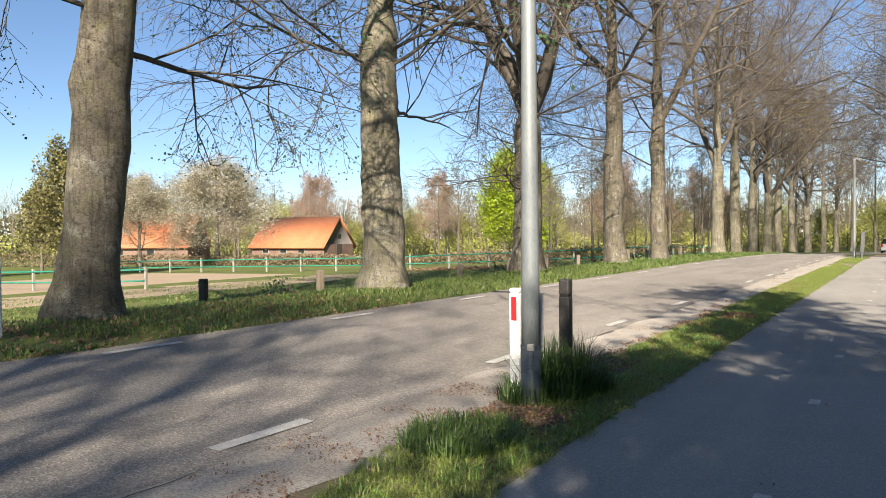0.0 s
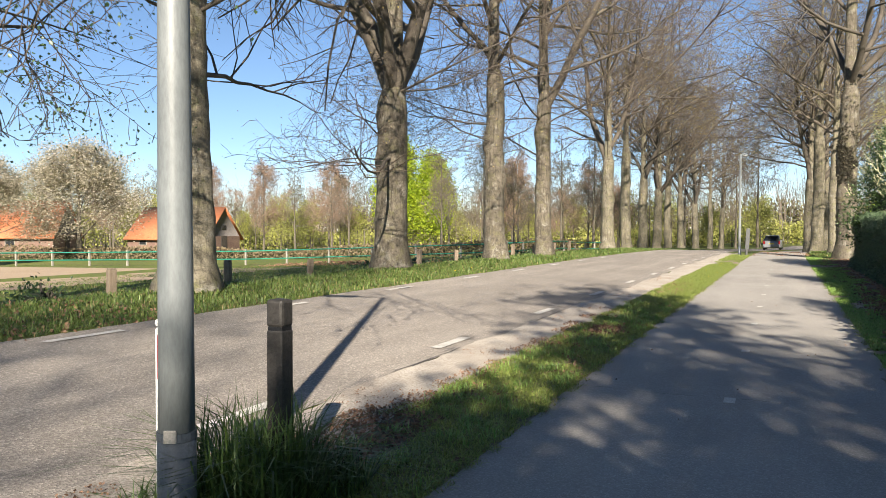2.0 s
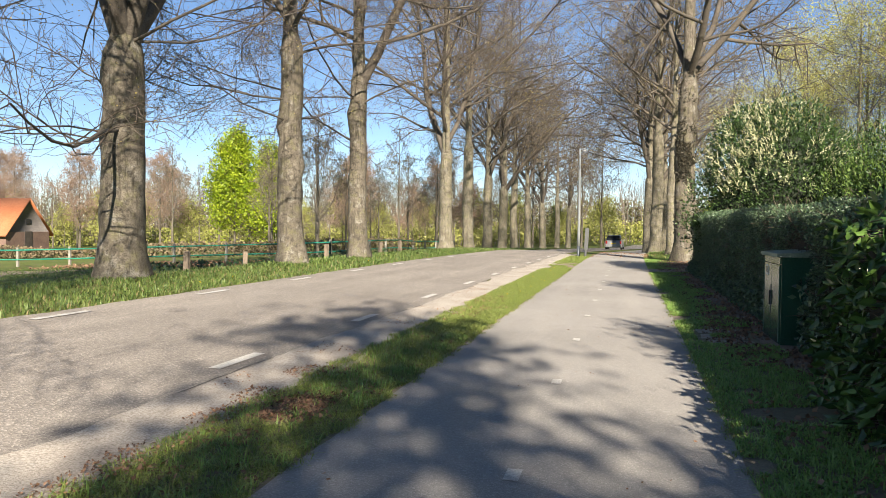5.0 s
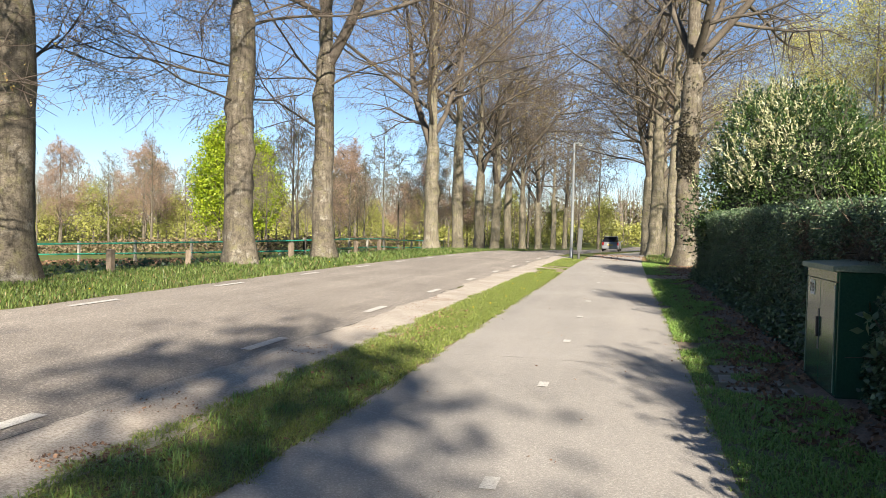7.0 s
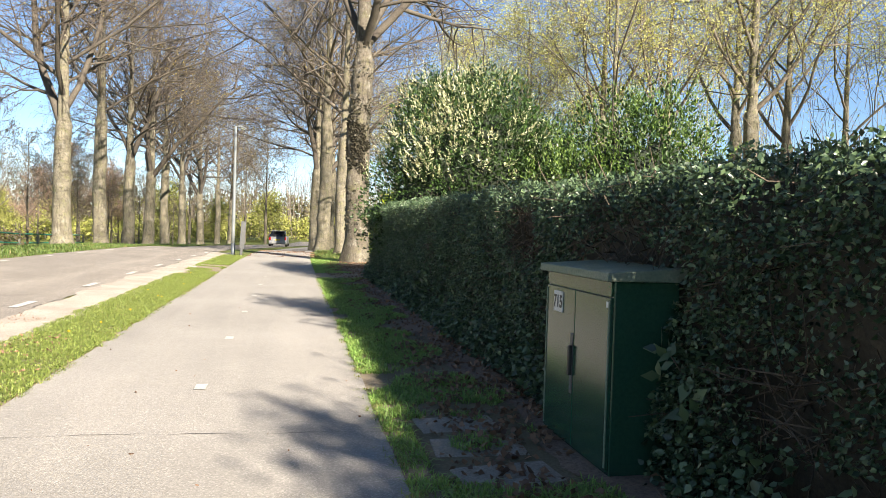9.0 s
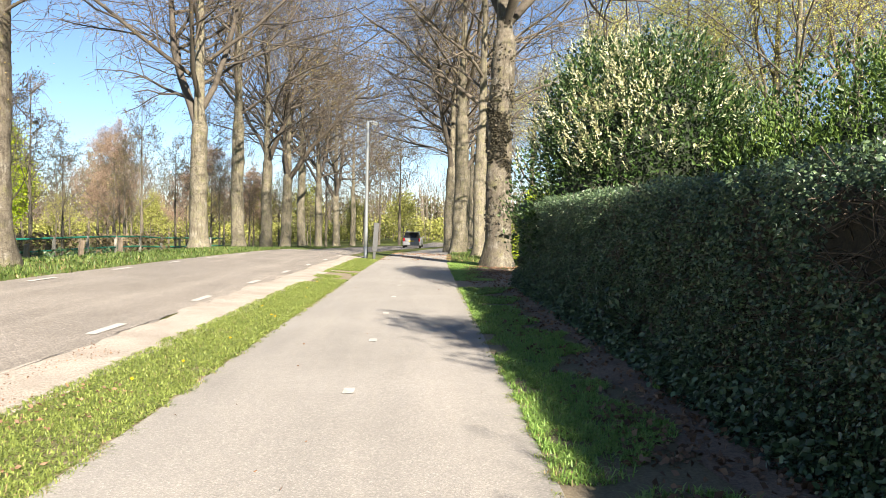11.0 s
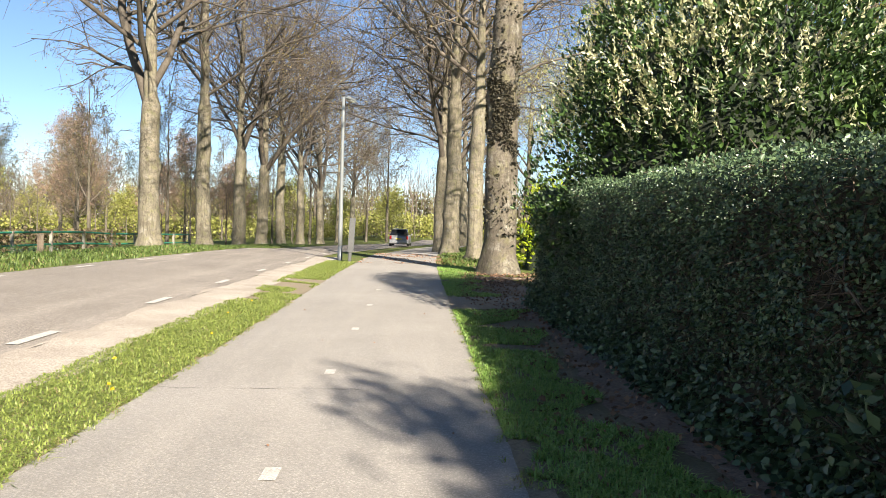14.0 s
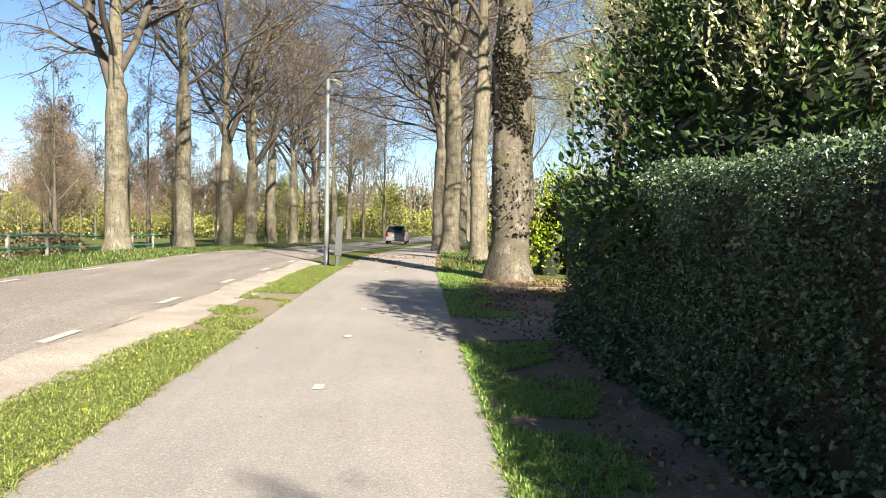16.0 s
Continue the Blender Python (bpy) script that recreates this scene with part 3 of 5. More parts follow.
# far side of the path
tR = stand(tree("beech_tree", 21, 22, 0.47, 8.5, 13, low=0, stems=4, stem_up=1.3, bumps=0.05, flare=1.5, reach=0.52, spread=1.1, rise=0.25, crook=0.17, leaf_m="bud", leaf=0.06, per=1, kids=(9, 7, 4)), 3.2, 42.9, "thick beech with ivy climbing its trunk", group=AVENUE)
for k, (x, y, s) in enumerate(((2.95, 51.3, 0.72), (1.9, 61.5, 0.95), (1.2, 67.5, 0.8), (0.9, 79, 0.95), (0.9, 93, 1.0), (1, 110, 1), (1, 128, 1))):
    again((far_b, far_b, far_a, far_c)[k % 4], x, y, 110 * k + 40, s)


def climbing_ivy(th, r, z0, z1, n, seed):
    rng = np.random.default_rng(seed)
    z = rng.normal((z0 + z1) / 2, (z1 - z0) / 3.2, n).clip(z0, z1 + 0.6)
    a = rng.uniform(2.4, 5.6, n)
    keep = np.array([noise.noise(Vector((math.cos(t) * 1.5, math.sin(t) * 1.5, h * 1.3))) > -0.12 for t, h in zip(a, z)])
    z, a = z[keep], a[keep]
    o = np.stack((np.cos(a), np.sin(a), np.zeros(len(a))), 1)
    p = o * (r + rng.uniform(0.0, 0.05, len(a)))[:, None] + np.stack((z * 0, z * 0, z), 1)
    g = Geo()
    g.leaves(p, 0.085, rng, along=o * 0.5 + np.array((0, 0, -0.5)), wide=0.45)
    part("ivy_growth", g, M["deadivy"], th, "dark withered ivy on the trunk")


M["deadivy"] = leafy("withered_ivy", (0.02, 0.02, 0.012), (0.07, 0.06, 0.035), 0.6, 0.1)
climbing_ivy(tR, 0.45, 3.3, 6.0, 2600, 3)
climbing_ivy(tR, 0.46, 1.2, 8.2, 1500, 4)
# unseen leafy trees and beeches, added to shade the near path and hedge
shade = tree("shade_tree", 71, 14, 0.24, 3.0, 16, kids=(7, 5, 2), thin=0.012, plain=True, leaf_m="darkgreen", leaf=0.19, per=4, scatter=0.4, reach=0.30, rise=0.5, flare=1.2, floor=2.2)
shade_b = tree("shade_tree", 72, 14, 0.24, 3.0, 15, kids=(7, 5, 2), thin=0.012, plain=True, leaf_m="darkgreen", leaf=0.21, per=2, scatter=0.4, reach=0.30, rise=0.5, flare=1.2, floor=2.2)
stand(shade_b, 7.35, -6.9, "airy dark green tree out of view, added to cast shade", group="garden trees", s=1.04)
again(shade_b, 9.3, -13, 70, 1.0)
stand(shade, 4.9, -10.6, "leafy dark green tree out of view, added to cast shade", group="garden trees", s=0.7)
for x, y, rz, s in ((5.6, -8.0, 95, 0.55), (4.7, -4.4, 310, 0.45), (5.7, -1.6, 40, 0.42), (4.4, -6.6, 170, 0.45), (3.5, -5.6, 15, 0.5), (7.0, 4.2, 210, 0.55), (7.0, 13.8, 300, 0.57), (6.0, -24, 20, 0.8), (7.0, 8.6, 120, 0.5)):
    again(shade, x, y, rz, s)
again(far_a, 3.6, -30, 33, 1.0)
again(far_c, 3.3, -21, 133, 0.8)

# ---- hedge, shrubs ----
M["hedgetwig"] = surface("hedge_bare_twigs", (0.09, 0.068, 0.048), (0.16, 0.125, 0.09), 3, 30, rough=0.9, bump_s=0)


def box_points(rng, n, x0, x1, y0, y1, z0, z1, faces="FTE"):
    """Points over the front (low x), top and ends of a block, with their outward ways."""
    areas = {"F": (y1 - y0) * (z1 - z0), "T": (x1 - x0) * (y1 - y0) * 1.0, "E": (x1 - x0) * (z1 - z0), "S": (x1 - x0) * (z1 - z0)}
    tot = sum(areas[f] for f in faces)
    P, D = [], []
    for f in faces:
        m = int(n * areas[f] / tot)
        x, y, z = rng.uniform(x0, x1, m), rng.uniform(y0, y1, m), rng.uniform(z0, z1, m)
        o = np.zeros((m, 3))
        if f == "F":
            x[:], o[:, 0] = x0, -1
        if f == "T":
            z[:], o[:, 2] = z1, 1
        if f == "E":
            y[:], o[:, 1] = y1, 1
        if f == "S":
            y[:], o[:, 1] = y0, -1
        P.append(np.stack((x, y, z), 1))
        D.append(o)
    return np.vstack(P), np.vstack(D)


def lumps(p, amp, scale, seed):
    return np.array([noise.noise(Vector((a * scale + seed, b * scale, c * scale))) for a, b, c in p]) * amp


def hedge(name, x0, x1, y0, y1, h, leaves, size, leaf_m, label, seed, amp=0.2, faces="FTES", wide=0.42, spread=0.07, gap=0.0, skirt=0, slope=0.0, bald=(), full=True):
    rng = np.random.default_rng(seed)
    th = empty(name, x0, (y0 + y1) / 2, 0)
    o = np.array((x0, (y0 + y1) / 2, 0))
    # Closed sheet behind the leaves, in place of inner twigs and their shade.
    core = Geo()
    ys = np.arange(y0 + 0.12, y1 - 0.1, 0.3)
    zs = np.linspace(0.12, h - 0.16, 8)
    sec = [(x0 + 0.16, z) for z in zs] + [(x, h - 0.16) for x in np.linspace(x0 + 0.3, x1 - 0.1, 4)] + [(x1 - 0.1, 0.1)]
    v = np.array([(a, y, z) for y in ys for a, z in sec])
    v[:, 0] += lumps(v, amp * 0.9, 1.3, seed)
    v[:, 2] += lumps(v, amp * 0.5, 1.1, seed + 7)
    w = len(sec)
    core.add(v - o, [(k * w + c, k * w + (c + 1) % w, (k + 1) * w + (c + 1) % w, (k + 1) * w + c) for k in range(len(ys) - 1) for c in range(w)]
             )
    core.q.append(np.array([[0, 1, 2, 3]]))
    part("shade_core", core, M["hedgeshade"], th)
    p, d = box_points(rng, leaves, x0, x1, y0, y1, 0.03, h, faces)
    off = (lumps(p, amp, 1.3, seed) + lumps(p, amp * 0.6, 4.0, seed + 3)) * np.where(d[:, 2] > 0.5, 0.4, 1.0)
    p = p + d * (off + rng.uniform(-0.12, spread, len(p)))[:, None]
    p[:, 2] *= 1 + slope * (p[:, 1] - (y0 + y1) / 2)
    keep = lumps(p, 1.0, 1.6, seed + 20) > -0.55 + gap
    for cy, cz, ry, rz in bald:
        keep &= (((p[:, 1] - cy) / ry) ** 2 + ((p[:, 2] - cz) / rz) ** 2 > rng.uniform(0.2, 1.6, len(p)))
    p, d = p[keep], d[keep]
    g = Geo()
    dd = d * 0.55 + np.array((0, 0, -0.35))
    g.leaves(p - o, size, rng, along=dd * 0.8, wide=wide, full=full)
    part("foliage", g, M[leaf_m], th)
    if skirt:
        q, e = box_points(rng, skirt, x0 - 0.08, x1, y0, y1, 0.02, 0.6, "F")
        q[:, 2] = 0.02 + (q[:, 2] - 0.02) * rng.uniform(0.1, 1, len(q))
        q[:, 0] += rng.normal(size=len(q)) * 0.06 + lumps(q, 0.1, 1.5, 5)
        g = Geo()
        g.leaves(q - o, 0.052, rng, along=np.tile((-0.7, 0, -0.3), (len(q), 1)), wide=0.38, fold=0.1, full=True)
        part("ivy_skirt", g, M[leaf_m], th, "larger ivy leaves creeping at the foot")
    tw = Geo()
    for k in rng.choice(len(p), min(len(p), 1400), replace=False):
        a = p[k] - o
        tw.tube([a - d[k] * 0.2 + rng.normal(size=3) * 0.04, a, a + d[k] * rng.uniform(0, 0.07) + rng.normal(size=3) * 0.09], (0.005, 0.004, 0.003), 3)
    for cy, cz, ry, rz in bald:
        for _ in range(int(260 * ry * rz) + 60):
            a = np.array((x0 + rng.uniform(0.05, 0.25), cy + rng.normal() * ry * 0.6, cz + rng.normal() * rz * 0.6)) - o
            b = a + np.array((-rng.uniform(0.0, 0.22), rng.normal() * 0.22, rng.normal() * 0.16))
            c = b + np.array((-rng.uniform(-0.05, 0.08), rng.normal() * 0.12, rng.normal() * 0.1))
            tw.tube([a, b, c], (0.006, 0.004, 0.0025), 3)
    part("twig_growth", tw, M["hedgetwig"], th)
    return tagged(th, label, "hedge")


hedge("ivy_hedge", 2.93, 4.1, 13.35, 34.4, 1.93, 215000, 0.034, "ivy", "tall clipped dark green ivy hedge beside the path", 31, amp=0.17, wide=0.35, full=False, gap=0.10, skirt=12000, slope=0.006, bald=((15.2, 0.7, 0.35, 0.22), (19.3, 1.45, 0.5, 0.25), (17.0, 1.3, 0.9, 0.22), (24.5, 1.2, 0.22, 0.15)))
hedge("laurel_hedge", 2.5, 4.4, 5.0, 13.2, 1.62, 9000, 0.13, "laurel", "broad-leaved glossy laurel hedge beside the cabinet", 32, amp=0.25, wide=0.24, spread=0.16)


def shrub(name, u, y, rx, ry, h, stems, leaf_m, leaf, count, label, seed, tuft_m=None, tufts=0, z0=0.4, wide=0.28, tuft_leaf=0.16, lobe_n=22, shoots=0, shoot_m="shoot", shoot_l=0.5):
    """A rounded bush: stems that fan out, with leaves in clumps at the surface."""
    rng = np.random.default_rng(seed)
    th = empty(name, *spot(u, y))
    st = Geo()
    for _ in range(stems):
        a, b = rng.uniform(0, 6.28), rng.uniform(0.2, 0.95)
        e = np.array((math.cos(a) * rx * b, math.sin(a) * ry * b, h * math.sqrt(max(0.02, 1 - b * b)) * rng.uniform(0.75, 0.98)))
        m = e * np.array((0.35, 0.35, 0.55)) + rng.normal(size=3) * 0.1
        st.tube([np.array((math.cos(a), math.sin(a), 0)) * 0.15 * rx, m, e], (0.04, 0.025, 0.008), 4)
    part("stem_growth", st, M["limb"], th)["kind"] = "stuff"
    n = count // 12

    lobes = rng.normal(size=(lobe_n, 3))
    lobes /= np.linalg.norm(lobes, axis=1)[:, None]
    lobes[:, 2] = np.abs(lobes[:, 2]) * 1.1 - 0.25
    lobes *= rng.uniform(0.5, 0.72, lobe_n)[:, None]
    lr = rng.uniform(0.36, 0.52, lobe_n)

    def shell(n, zlow=-0.4, deep=0.3):
        k = rng.integers(0, lobe_n, n)
        d = rng.normal(size=(n, 3))
        d /= np.linalg.norm(d, axis=1)[:, None]
        q = lobes[k] + d * (lr[k] * (1 - rng.uniform(0, 1, n) ** 2 * deep))[:, None]
        inside = np.zeros(n, int)
        for c, r in zip(lobes, lr):
            inside += np.linalg.norm(q - c, axis=1) < r * 0.72
        m = (inside <= (deep > 0.2)) & (d[:, 2] > zlow)
        q, d = q[m], d[m]
        return q * np.array((rx, ry, h - z0)) + np.array((0, 0, z0)), d

    # Solid dark lumps behind the leaves, added to stand for inner shade.
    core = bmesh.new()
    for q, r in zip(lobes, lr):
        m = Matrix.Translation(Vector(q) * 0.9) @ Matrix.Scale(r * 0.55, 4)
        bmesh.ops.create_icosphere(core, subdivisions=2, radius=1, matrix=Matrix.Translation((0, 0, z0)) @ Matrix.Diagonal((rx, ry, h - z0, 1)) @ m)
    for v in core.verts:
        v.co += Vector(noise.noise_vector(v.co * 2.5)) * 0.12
    part("shade_core", core, M["shrubshade"], th)["kind"] = "stuff"
    c, d = shell(n)
    p = np.repeat(c, 12, 0) + rng.normal(size=(len(c) * 12, 3)) * 0.13
    p[:, 2] = np.maximum(p[:, 2], 0.05)
    g = Geo()
    g.leaves(p, leaf, rng, along=np.repeat(d, 12, 0) * 0.7 + np.array((0, 0, 0.3)), wide=wide, full=True)
    part("foliage", g, M[leaf_m], th)
    def sprays(c, d, length, size, per, wide):
        """Upright shoots, each a row of leaves turning round its stem."""
        g, n = Geo(), len(c)
        ax = d * 0.75 + np.array((0, 0, 0.75)) + rng.normal(size=(n, 3)) * 0.28
        ax /= np.linalg.norm(ax, axis=1)[:, None]
        ln = length * rng.uniform(0.55, 1.35, n)[:, None]
        e1 = np.cross(ax, np.array((0.3, 0.9, 0.1)))
        e1 /= np.linalg.norm(e1, axis=1)[:, None] + 1e-9
        e2 = np.cross(ax, e1)
        for k in range(per):
            f = k / (per - 1)
            out = e1 * math.cos(2.4 * k) + e2 * math.sin(2.4 * k)
            g.leaves(c + ax * ln * (f - 0.25), size * (1.15 - 0.5 * f), rng, along=ax * (0.9 + f) + out * (1.3 - f), wide=wide)
        return g

    if shoots:
        c, d = shell(shoots * 2, -0.1, 0.05)
        part("leaf_sprays", sprays(c[:shoots], d[:shoots], shoot_l, leaf, 11, 0.2), M[shoot_m], th, "fresh green upright shoots")
    if tufts:
        c, d = shell(tufts * 3, -0.1, 0.05)
        m = np.array([noise.noise(Vector(q) * 0.8) + 0.4 * noise.noise(Vector(q) * 2.6) > -0.12 for q in c]) & (c[:, 0] < rng.normal(0.1, 0.7, len(c)) * rx * 0.5) & (c[:, 2] > z0 + (h - z0) * 0.22)
        part("shoot_growth", sprays(c[m] + d[m] * 0.08, d[m], 0.36, tuft_leaf, 12, 0.24), M[tuft_m], th, "cream-white young shoots")
    return tagged(th, label, "shrub")


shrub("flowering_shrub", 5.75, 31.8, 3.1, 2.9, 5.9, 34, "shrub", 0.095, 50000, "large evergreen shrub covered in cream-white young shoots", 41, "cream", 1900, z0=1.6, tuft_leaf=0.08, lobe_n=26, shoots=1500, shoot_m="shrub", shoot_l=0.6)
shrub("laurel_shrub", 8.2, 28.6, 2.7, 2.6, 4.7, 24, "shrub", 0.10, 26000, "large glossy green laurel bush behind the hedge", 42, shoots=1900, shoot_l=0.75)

# ---- woodland, field trees ----
WOODS = "woodland trees"
wood_a = tree("woodland_tree", 51, 16, 0.22, 6, 11, kids=(6, 4, 3), thin=0.011, plain=True, bark_m="palebark", twig_m="paletwig", crook=0.18, leaf_m="younggreen", leaf=0.085, per=7, scatter=0.5, flare=1.25)
wood_b = tree("woodland_tree", 52, 20, 0.42, 7.5, 12, kids=(6, 4, 3), thin=0.011, plain=True, bark_m="palebark", twig_m="paletwig", crook=0.18, leaf_m="younggreen", leaf=0.085, per=7, scatter=0.5, flare=1.25)
wood_c = tree("woodland_tree", 53, 15, 0.18, 5, 10, kids=(6, 4, 3), thin=0.011, plain=True, bark_m="palebark", twig_m="paletwig", crook=0.18, leaf_m="younggreen", leaf=0.085, per=7, scatter=0.4, flare=1.25)
stand(wood_a, 14.5, 44, "slender woodland tree in pale yellow-green young leaf", group=WOODS)
stand(wood_b, 22.7, 46.2, "slender woodland tree in pale yellow-green young leaf", group=WOODS)
stand(wood_c, 12.5, 51, "thin woodland tree with sparse brownish leaf", group=WOODS)
rngw = np.random.default_rng(5)
for k, (x, y) in enumerate(((13.7, 56), (26, 47), (16.5, 58), (29.5, 47), (20, 49.5), (12.5, 64), (35, 40), (16, 52), (20, 66), (11.5, 70), (14, 76), (24, 68), (33, 32), (30, 58), (11, 85), (15, 88), (9, 98), (33, 70), (34, 20), (26, 12))):
    again((wood_a, wood_b, wood_c)[k % 3], x + rngw.uniform(-1, 1), y + rngw.uniform(-1, 1), rngw.uniform(0, 360), rngw.uniform(0.8, 1.15))
M["budtwig"] = surface("red_brown_budding_twigs", (0.22, 0.15, 0.11), (0.33, 0.24, 0.175), 0.8, 20, rough=0.9, bump_s=0)
bare_a = tree("bare_tree", 61, 9, 0.11, 2.2, 11, kids=(5, 4, 3), thin=0.012, plain=True, twig_m="paletwig", leaf_m="olive", leaf=0.07, per=1, scatter=0.2, reach=0.38, rise=0.9, flare=1.1, floor=1.5)
bare_b = tree("bare_tree", 62, 11, 0.13, 2.8, 12, kids=(5, 4, 3), thin=0.014, plain=True, twig_m="paletwig", leaf_m="olive", leaf=0.07, per=1, scatter=0.2, reach=0.32, rise=1.2, flare=1.1, floor=1.5)
brown_a = tree("budding_tree", 67, 13, 0.19, 2.6, 15, kids=(7, 6, 4), thin=0.016, plain=True, twig_m="budtwig", leaf_m="budtwig", leaf=0.10, per=2, scatter=0.25, reach=0.40, rise=0.5, flare=1.15, floor=1.6)
green_a = tree("green_tree", 63, 14, 0.18, 1.2, 20, kids=(7, 6, 2), thin=0.012, plain=True, leaf_m="brightgreen", leaf=0.24, per=5, scatter=0.55, reach=0.30, rise=0.9, flare=1.1, floor=1.2)
yellow_a = tree("leafing_tree", 64, 8, 0.12, 1.5, 12, kids=(5, 4, 2), thin=0.012, plain=True, twig_m="paletwig", leaf_m="spring", leaf=0.22, per=4, scatter=0.4, reach=0.45, rise=0.4, flare=1.1, floor=1.0)
FIELD = "trees beyond the field"
stand(bare_a, -17.5, 48, "young field tree with pale bare branches", group=FIELD)
stand(bare_b, -24, 62, "bare field tree with pale brown branches", group=FIELD)
stand(green_a, -48.5, 93, "full tree in bright fresh green leaf", group=FIELD, s=1.12)
stand(yellow_a, -60, 115, "round tree in yellow-green young leaf", group=FIELD)
again(green_a, -44.6, 95, 130, 1.0)
stand(brown_a, -40, 108, "broad bare tree with red-brown budding twigs", group=FIELD)
rngb = np.random.default_rng(16)
for k, (x, y) in enumerate(((-31, 88), (-27, 101), (-35, 118), (-62, 98), (-70, 92), (-76, 84), (-68, 110), (-84, 96), (-55, 120), (-47, 125), (-30, 128), (-90, 82))):
    again(brown_a, x, y, rngb.uniform(0, 360), rngb.uniform(0.8, 1.1))
blossom = tree("blossom_tree", 65, 9, 0.2, 1.6, 14, kids=(6, 5, 3), thin=0.012, plain=True, twig_m="paletwig", leaf_m="blossom", leaf=0.10, per=15, scatter=0.36, reach=0.55, rise=0.25, droop=-0.6, flare=1.1, floor=0.8)
stand(blossom, -58.5, 50, "spreading fruit tree in pale blossom before the farmhouse", group=FIELD, s=1.5)
blossom.scale = (1.5, 1.5, 1.08)
again(blossom, -66.5, 47, 140).scale = (1.3, 1.3, 0.95)
olive = tree("leafing_tree", 66, 9.5, 0.2, 1.2, 16, kids=(6, 5, 3), thin=0.012, plain=True, leaf_m="olive", leaf=0.2, per=3, scatter=0.3, reach=0.36, rise=0.6, flare=1.1, floor=0.8)
stand(olive, -52, 30, "dense tree in brownish-green leaf by the paddock", group=FIELD)
again(olive, -62, 34, 80, 0.8)
again(olive, -58, 20, 200, 0.9)
rngf = np.random.default_rng(6)
for k in range(66):
    a = -64 + 60 * (k + rngf.uniform(0, 1)) / 66
    dist = rngf.uniform(105, 165)
    if -46 < a < -36:
        dist = rngf.uniform(140, 170)
    th = (bare_b, yellow_a, bare_a, bare_b, yellow_a, bare_b)[k % 6]
    again(th, math.sin(radians(a)) * dist, math.cos(radians(a)) * dist + 8, rngf.uniform(0, 360), rngf.uniform(1.0, 1.75) if th is not yellow_a else rngf.uniform(0.9, 1.3))
for k, (x, y) in enumerate(((-19, 56), (-16.5, 60), (-22, 70), (-18, 74), (-26, 78), (-30, 66), (-21, 86), (-28, 94), (-34, 84), (-38, 108), (-24, 104), (-46, 76), (-20, 115), (-33, 74), (-27, 60), (-36, 96))):
    again((bare_a, bare_b)[k % 2], x, y, 50 * k, 0.75 + 0.1 * (k % 4))


def thicket(name, pts, depth, h, n, leaf, leaf_m, label, seed):
    """A belt of far undergrowth along a line of places."""
    rng = np.random.default_rng(seed)
    P = np.array(pts, float)
    f = rng.uniform(0, len(P) - 1, n)
    k = f.astype(int).clip(0, len(P) - 2)
    base = P[k] + (P[k + 1] - P[k]) * (f - k)[:, None]
    base += rng.normal(size=(n, 2)) * depth
    top = h * (0.75 + 0.5 * np.array([noise.noise(Vector((x * 0.09, y * 0.09, seed))) for x, y in base]))
    z = np.array([ground_at(x, y) for x, y in base]) + rng.uniform(0, 1, n) ** 0.8 * top
    g = Geo()
    g.leaves(np.stack((base[:, 0], base[:, 1], z), 1), leaf, rng, up=0.3, wide=0.5)
    return tagged(part(name, g, M[leaf_m]), label, "undergrowth", kind="stuff")


M["brownhedge"] = leafy("brown_hedge_leaves", (0.10, 0.085, 0.045), (0.25, 0.19, 0.11), 0.7, 0.2)
thicket("far_woodland", [(-210, 40), (-160, 130), (-100, 180), (-40, 195), (30, 190), (90, 170)], 8, 11, 46000, 0.7, "olive", "distant belt of leafing woodland", 1)
thicket("far_thicket", [(-170, 50), (-120, 130), (-70, 155), (-20, 168), (20, 168)], 5, 5.5, 30000, 0.42, "spring", "distant yellow-green thicket", 2)
thicket("wood_undergrowth", [(13, 58), (15, 75), (13, 100), (20, 130)], 2, 3.0, 9000, 0.4, "olive", "tangled undergrowth below the trees", 3)
thicket("wood_undergrowth", [(16, 26), (20, 38), (16, 52)], 2.5, 3.0, 7000, 0.3, "younggreen", "leafing undergrowth behind the garden", 4)
thicket("field_hedge", [(-95, 41), (-62, 49), (-40, 53), (-15, 60)], 0.4, 1.5, 17000, 0.17, "brownhedge", "dry brown field hedge behind the fence", 5)
thicket("field_hedge", [(-15.5, 27), (-14, 38), (-14.5, 52)], 0.4, 0.6, 1100, 0.13, "darkgreen", "low dark green bushes behind the verge", 6)
shrub("leafing_shrub", 5.2, 45.5, 1.3, 1.6, 3.4, 14, "brightgreen", 0.12, 5000, "bright green leafing shrub beyond the hedge", 43, z0=0.6)


